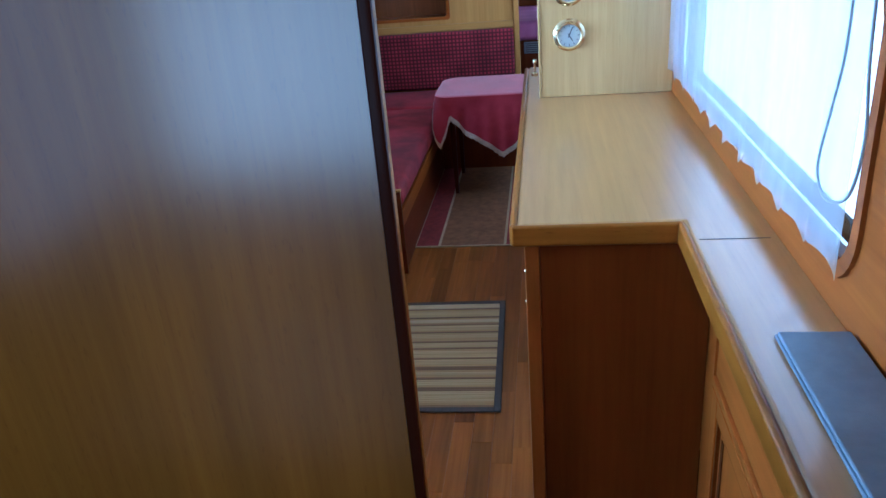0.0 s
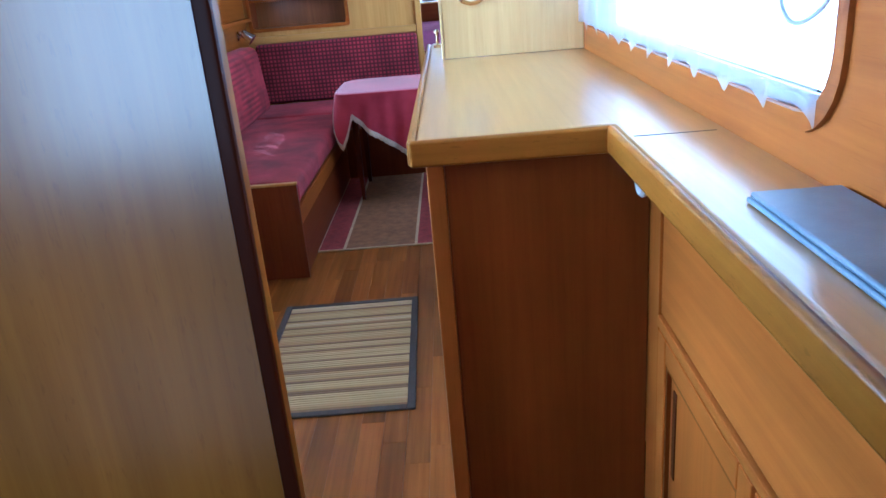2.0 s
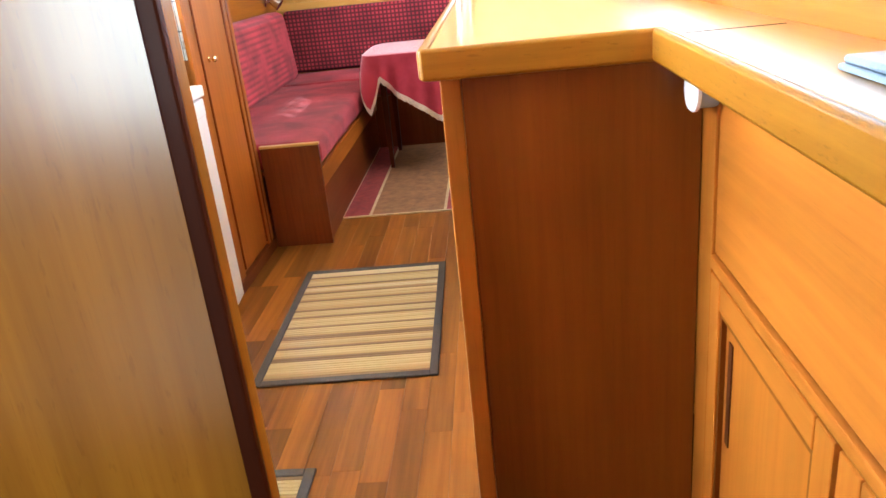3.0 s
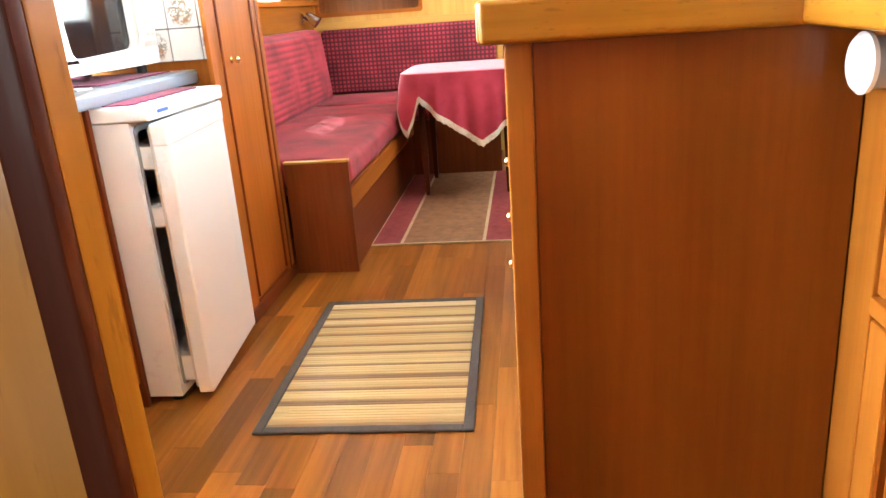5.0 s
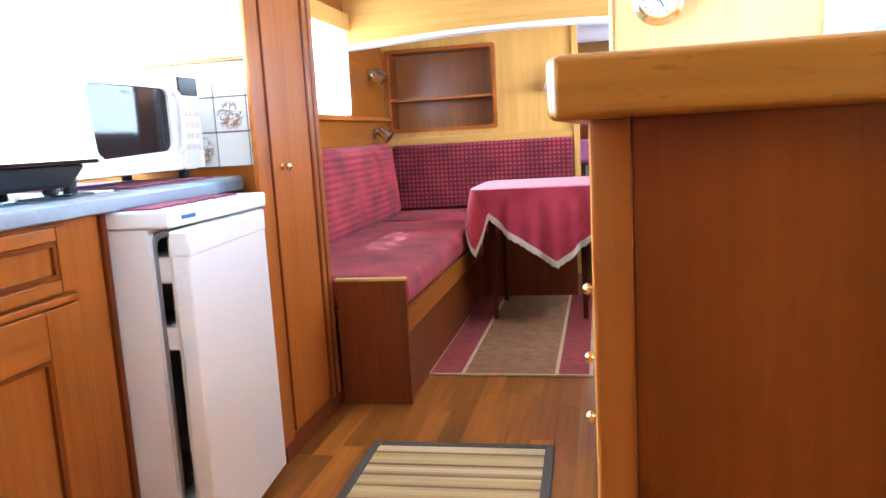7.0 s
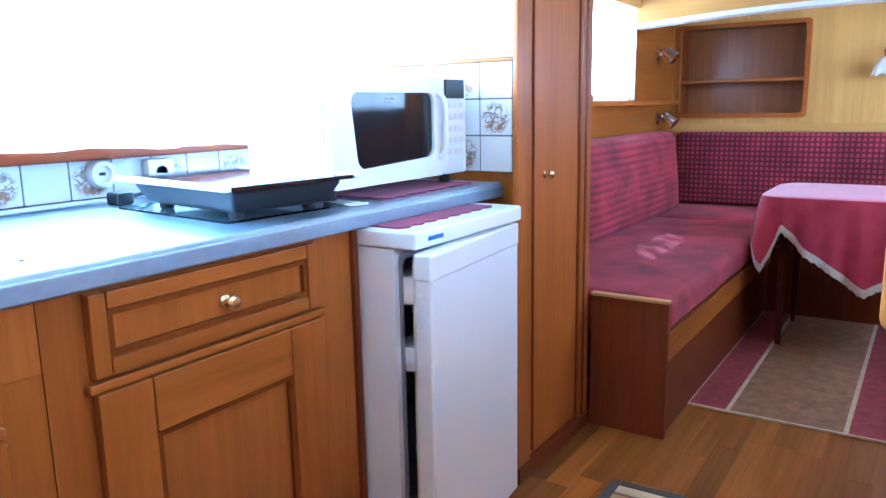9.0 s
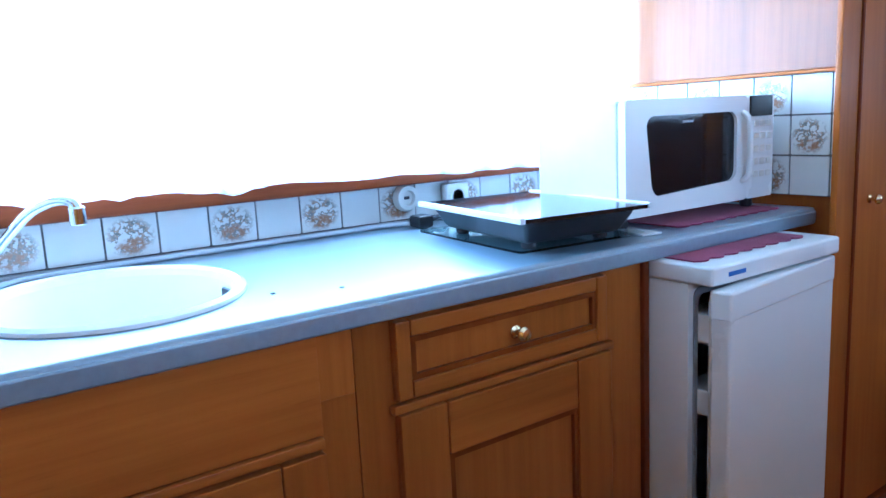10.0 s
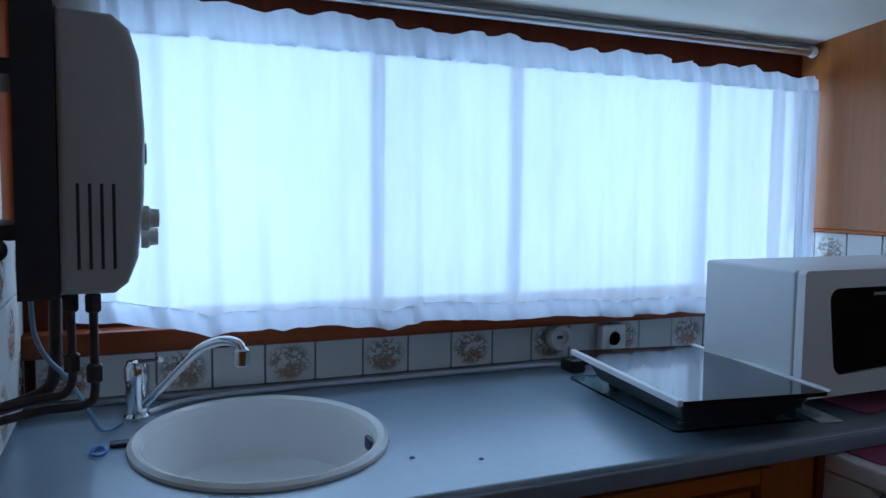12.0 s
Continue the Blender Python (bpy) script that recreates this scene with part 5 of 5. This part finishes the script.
def wall_lamp(x, y, z, turn, label):
    """Brass arm with a scalloped opal bell shade; built about the wall point and turned."""
    m = Matrix.Translation((x, y, z)) @ Matrix.Rotation(turn, 4, 'Z') @ Matrix.Scale(1.25, 4)
    l = thing("wall_lamp", label, "lamp", None, group="wall lamps", m=m)
    part("back_plate", lathe(bmesh.new(), [(0.028, 0), (0.028, 0.006), (0.018, 0.014), (0, 0.016)], (0, 0, 0.055), "-y", 24), BRASS, l, "brass back plate")
    part("arm", tube(bmesh.new(), smooth_path([(0, -0.01, 0.055), (0, -0.04, 0.075), (0, -0.075, 0.075), (0, -0.085, 0.05)], 5), 0.006, 10), BRASS, l, "curved brass arm")
    part("holder", lathe(bmesh.new(), [(0.013, 0.06), (0.020, 0.05), (0.022, 0.025), (0.016, 0.02)], (0, -0.085, 0), n=20), BRASS, l, "brass holder")
    bm = bmesh.new()
    rings = []
    for r, h in ((0.018, 0.032), (0.034, 0.018), (0.050, -0.010), (0.064, -0.048)):
        rings.append([bm.verts.new(((r + (0.004 * math.cos(8 * a) if r > 0.04 else 0)) * math.cos(a), -0.085 + (r + (0.004 * math.cos(8 * a) if r > 0.04 else 0)) * math.sin(a), h - (0.006 * math.cos(8 * a) if r > 0.06 else 0))) for a in (2 * math.pi * k / 48 for k in range(48))])
    for a, b in zip(rings, rings[1:]):
        for k in range(48):
            bm.faces.new((a[k], a[(k + 1) % 48], b[(k + 1) % 48], b[k]))
    ob = part("shade", bm, OPAL, l, "scalloped opal glass shade")
    so = ob.modifiers.new("thick", 'SOLIDIFY')
    so.thickness = 0.003
    return l


wall_lamp(0.205, 6.30, 1.285, 0, "brass wall lamp with a scalloped opal glass shade")


def spot(x, y, z, label):
    s = thing("reading_spot", label, "lamp", (x, y, z), group="chrome reading spots")
    part("base", lathe(bmesh.new(), [(0.036, 0), (0.036, 0.009), (0.015, 0.018), (0.012, 0.045)], (x, y, z), "x", 20), CHROME, s)
    hd = lathe(bmesh.new(), [(0.018, -0.045), (0.027, -0.03), (0.038, 0.03), (0.044, 0.048), (0.036, 0.045), (0, 0.033)], (0, 0, 0), "z", 24)
    hd.transform(Matrix.Translation((x + 0.072, y, z)) @ Matrix.Rotation(radians(130), 4, 'Y'))
    part("head", hd, CHROME, s, "small chrome lamp head")
    return s


spot(-0.979, 5.97, 1.38, "small chrome reading spot on the saloon side")
spot(-0.979, 6.00, 1.003, "small chrome fitting below the ledge")
single("brass_fiddle", lathe(bmesh.new(), [(0.016, 1.0318), (0.016, 1.044), (0.007, 1.05), (0.006, 1.085), (0.012, 1.092), (0.010, 1.104), (0, 1.108)], (0.487, 3.72, 0), n=20), BRASS, "small brass post on the worktop", "post")

# ---- fore cabin seen through the doorway ----
bunk = thing("bunk", "raised bunk with a pink cover in the fore cabin", "bed", (0.65, 7.4, 0))
part("base", B(0.10, 1.02, 6.95, 8.25, 0.0, 0.70), MAHOGANY, bunk, "mahogany base")
part("mattress", B(0.10, 1.02, 6.93, 8.25, 0.70, 0.865, bevel=0.04, seg=3), PINK, bunk, "pink cover")
lace = thing("lace_curtain", "dark lace curtain round a bright port in the fore cabin", "curtain", (0.45, 8.20, 1.1))
ring_pts = [(0.47 + 0.13 * math.cos(2 * math.pi * k / 32), 1.28 + 0.13 * math.sin(2 * math.pi * k / 32)) for k in range(32)]
part("cloth", slab(bmesh.new(), [(0.30, 1.05), (0.64, 1.05), (0.64, 1.46), (0.30, 1.46)], on_y, 8.205, 8.208, [ring_pts]), GREY_PLASTIC, lace, "dark grey lace")
structure("fore_partition", B(0.10, 1.02, 8.10, 8.14, 0.865, 1.03), TEAK_X, "teak board behind the bunk", "wall")
grille = thing("heater_grille", "grey grille in the bunk front", "grille", (0.46, 6.93, 0.6))
part("frame", B(0.36, 0.56, 6.928, 6.949, 0.59, 0.69, bevel=0.006), GREY_PLASTIC, grille)
for k in range(5):
    part("slot", B(0.375, 0.545, 6.9265, 6.929, 0.604 + k * 0.017, 0.610 + k * 0.017), INK, grille, "dark slot")
w5 = thing("window_5", "small fore cabin window with a pale blind", "window", (0.6, 8.25, 1.25), kind="structure")
part("blind", hung_cloth(0, 0.24, 0.98, lambda y: 1.04, lambda y: 1.46, 0.006, 8, ny=60), SHEER_THICK, w5)
w5.matrix_world = Matrix.Translation((0.6, 8.25, 1.25))
for ch in w5.children:
    ch.data.transform(Matrix(((0, 1, 0, 0), (1, 0, 0, 8.235), (0, 0, 1, 0), (0, 0, 0, 1))))

# ---- tiles, laid one by one ----


def tiles(name, label, axis, plane, out, a0, a1, b0, b1, pitch_a, pitch_b, shift):
    """A tiled strip: a grout bed and single glazed tiles standing proud of it; every second one carries flowers."""
    w = thing(name, label, "tiles", (0, 0, 0), kind="structure")
    lift = {"x": on_x, "y": on_y}[axis]
    lo, hi = sorted((plane, plane + out * 0.006))
    part("grout_bed", slab(bmesh.new(), [(a0, b0), (a1, b0), (a1, b1), (a0, b1)], lift, lo, hi), GROUT, w, "dark grout")
    nb = max(1, math.ceil((b1 - b0) / pitch_b - 0.05))
    a = a0
    k = 0
    cache = {}
    while a < a1 - 0.01:
        wa = min(pitch_a, a1 - a)
        for j in range(nb):
            zb0 = b0 + j * pitch_b
            zb1 = min(zb0 + pitch_b, b1)
            fancy = (k + j + shift) % 2 == 0
            key = (round(wa, 4), round(zb1 - zb0, 4), fancy)
            if key not in cache:
                bm = slab(bmesh.new(), rounded(0.0022, wa - 0.0022, 0.0022, zb1 - zb0 - 0.0022, 0.003, 2), lift, *sorted((out * 0.005, out * 0.010)))
                ob = mesh_object("tile", bm, DECOR[axis] if fancy else TILE, smooth=False)
                cache[key] = ob.data
                bpy.data.objects.remove(ob)
            t = new("tile", cache[key])
            t.parent = w
            t.location = Vector(lift(a, zb0, plane))
        a += wa
        k += 1
    return w


tiles("wall_tiles_port", "row of glazed tiles, every second one with flowers", "x", -1.25, 1, 1.3303, 3.325, 0.898, 0.992, 0.1107, 0.094, 0)
tiles("wall_tiles_fore", "glazed tiles with flowers beside the cupboard", "y", 3.3435, -1, -1.283, -0.5065, 0.9135, 1.2225, 0.1055, 0.1035, 1)
tiles("wall_tiles_aft", "glazed tiles on the bulkhead beside the sink", "y", 1.3035, 1, -1.238, -0.64, 0.898, 1.24, 0.105, 0.114, 0)

# ---- floor planks, laid one by one ----
rnd = random.Random(5)
plank_shapes = {}
fl = thing("floor_planks", "varnished reddish strip parquet floor", "floor", (0, 0, 0), kind="structure")
x = -0.66
while x < 0.92:
    y = 1.0 - rnd.uniform(0, 0.45)
    while y < 5.62:
        ln = rnd.choice((0.42, 0.55, 0.70))
        if y + ln > 1.0:
            if ln not in plank_shapes:
                ob = mesh_object("plank", B(0.0002, 0.0748, 0.0002, ln - 0.0002, -0.012, 0.0, bevel=0.0004, seg=1), PLANK)
                plank_shapes[ln] = ob.data
                bpy.data.objects.remove(ob)
            q = new("plank", plank_shapes[ln])
            q.parent = fl
            q.location = (x, max(y, 1.001), -0.0 - rnd.uniform(0, 0.0004))
        y += ln
    x += 0.075
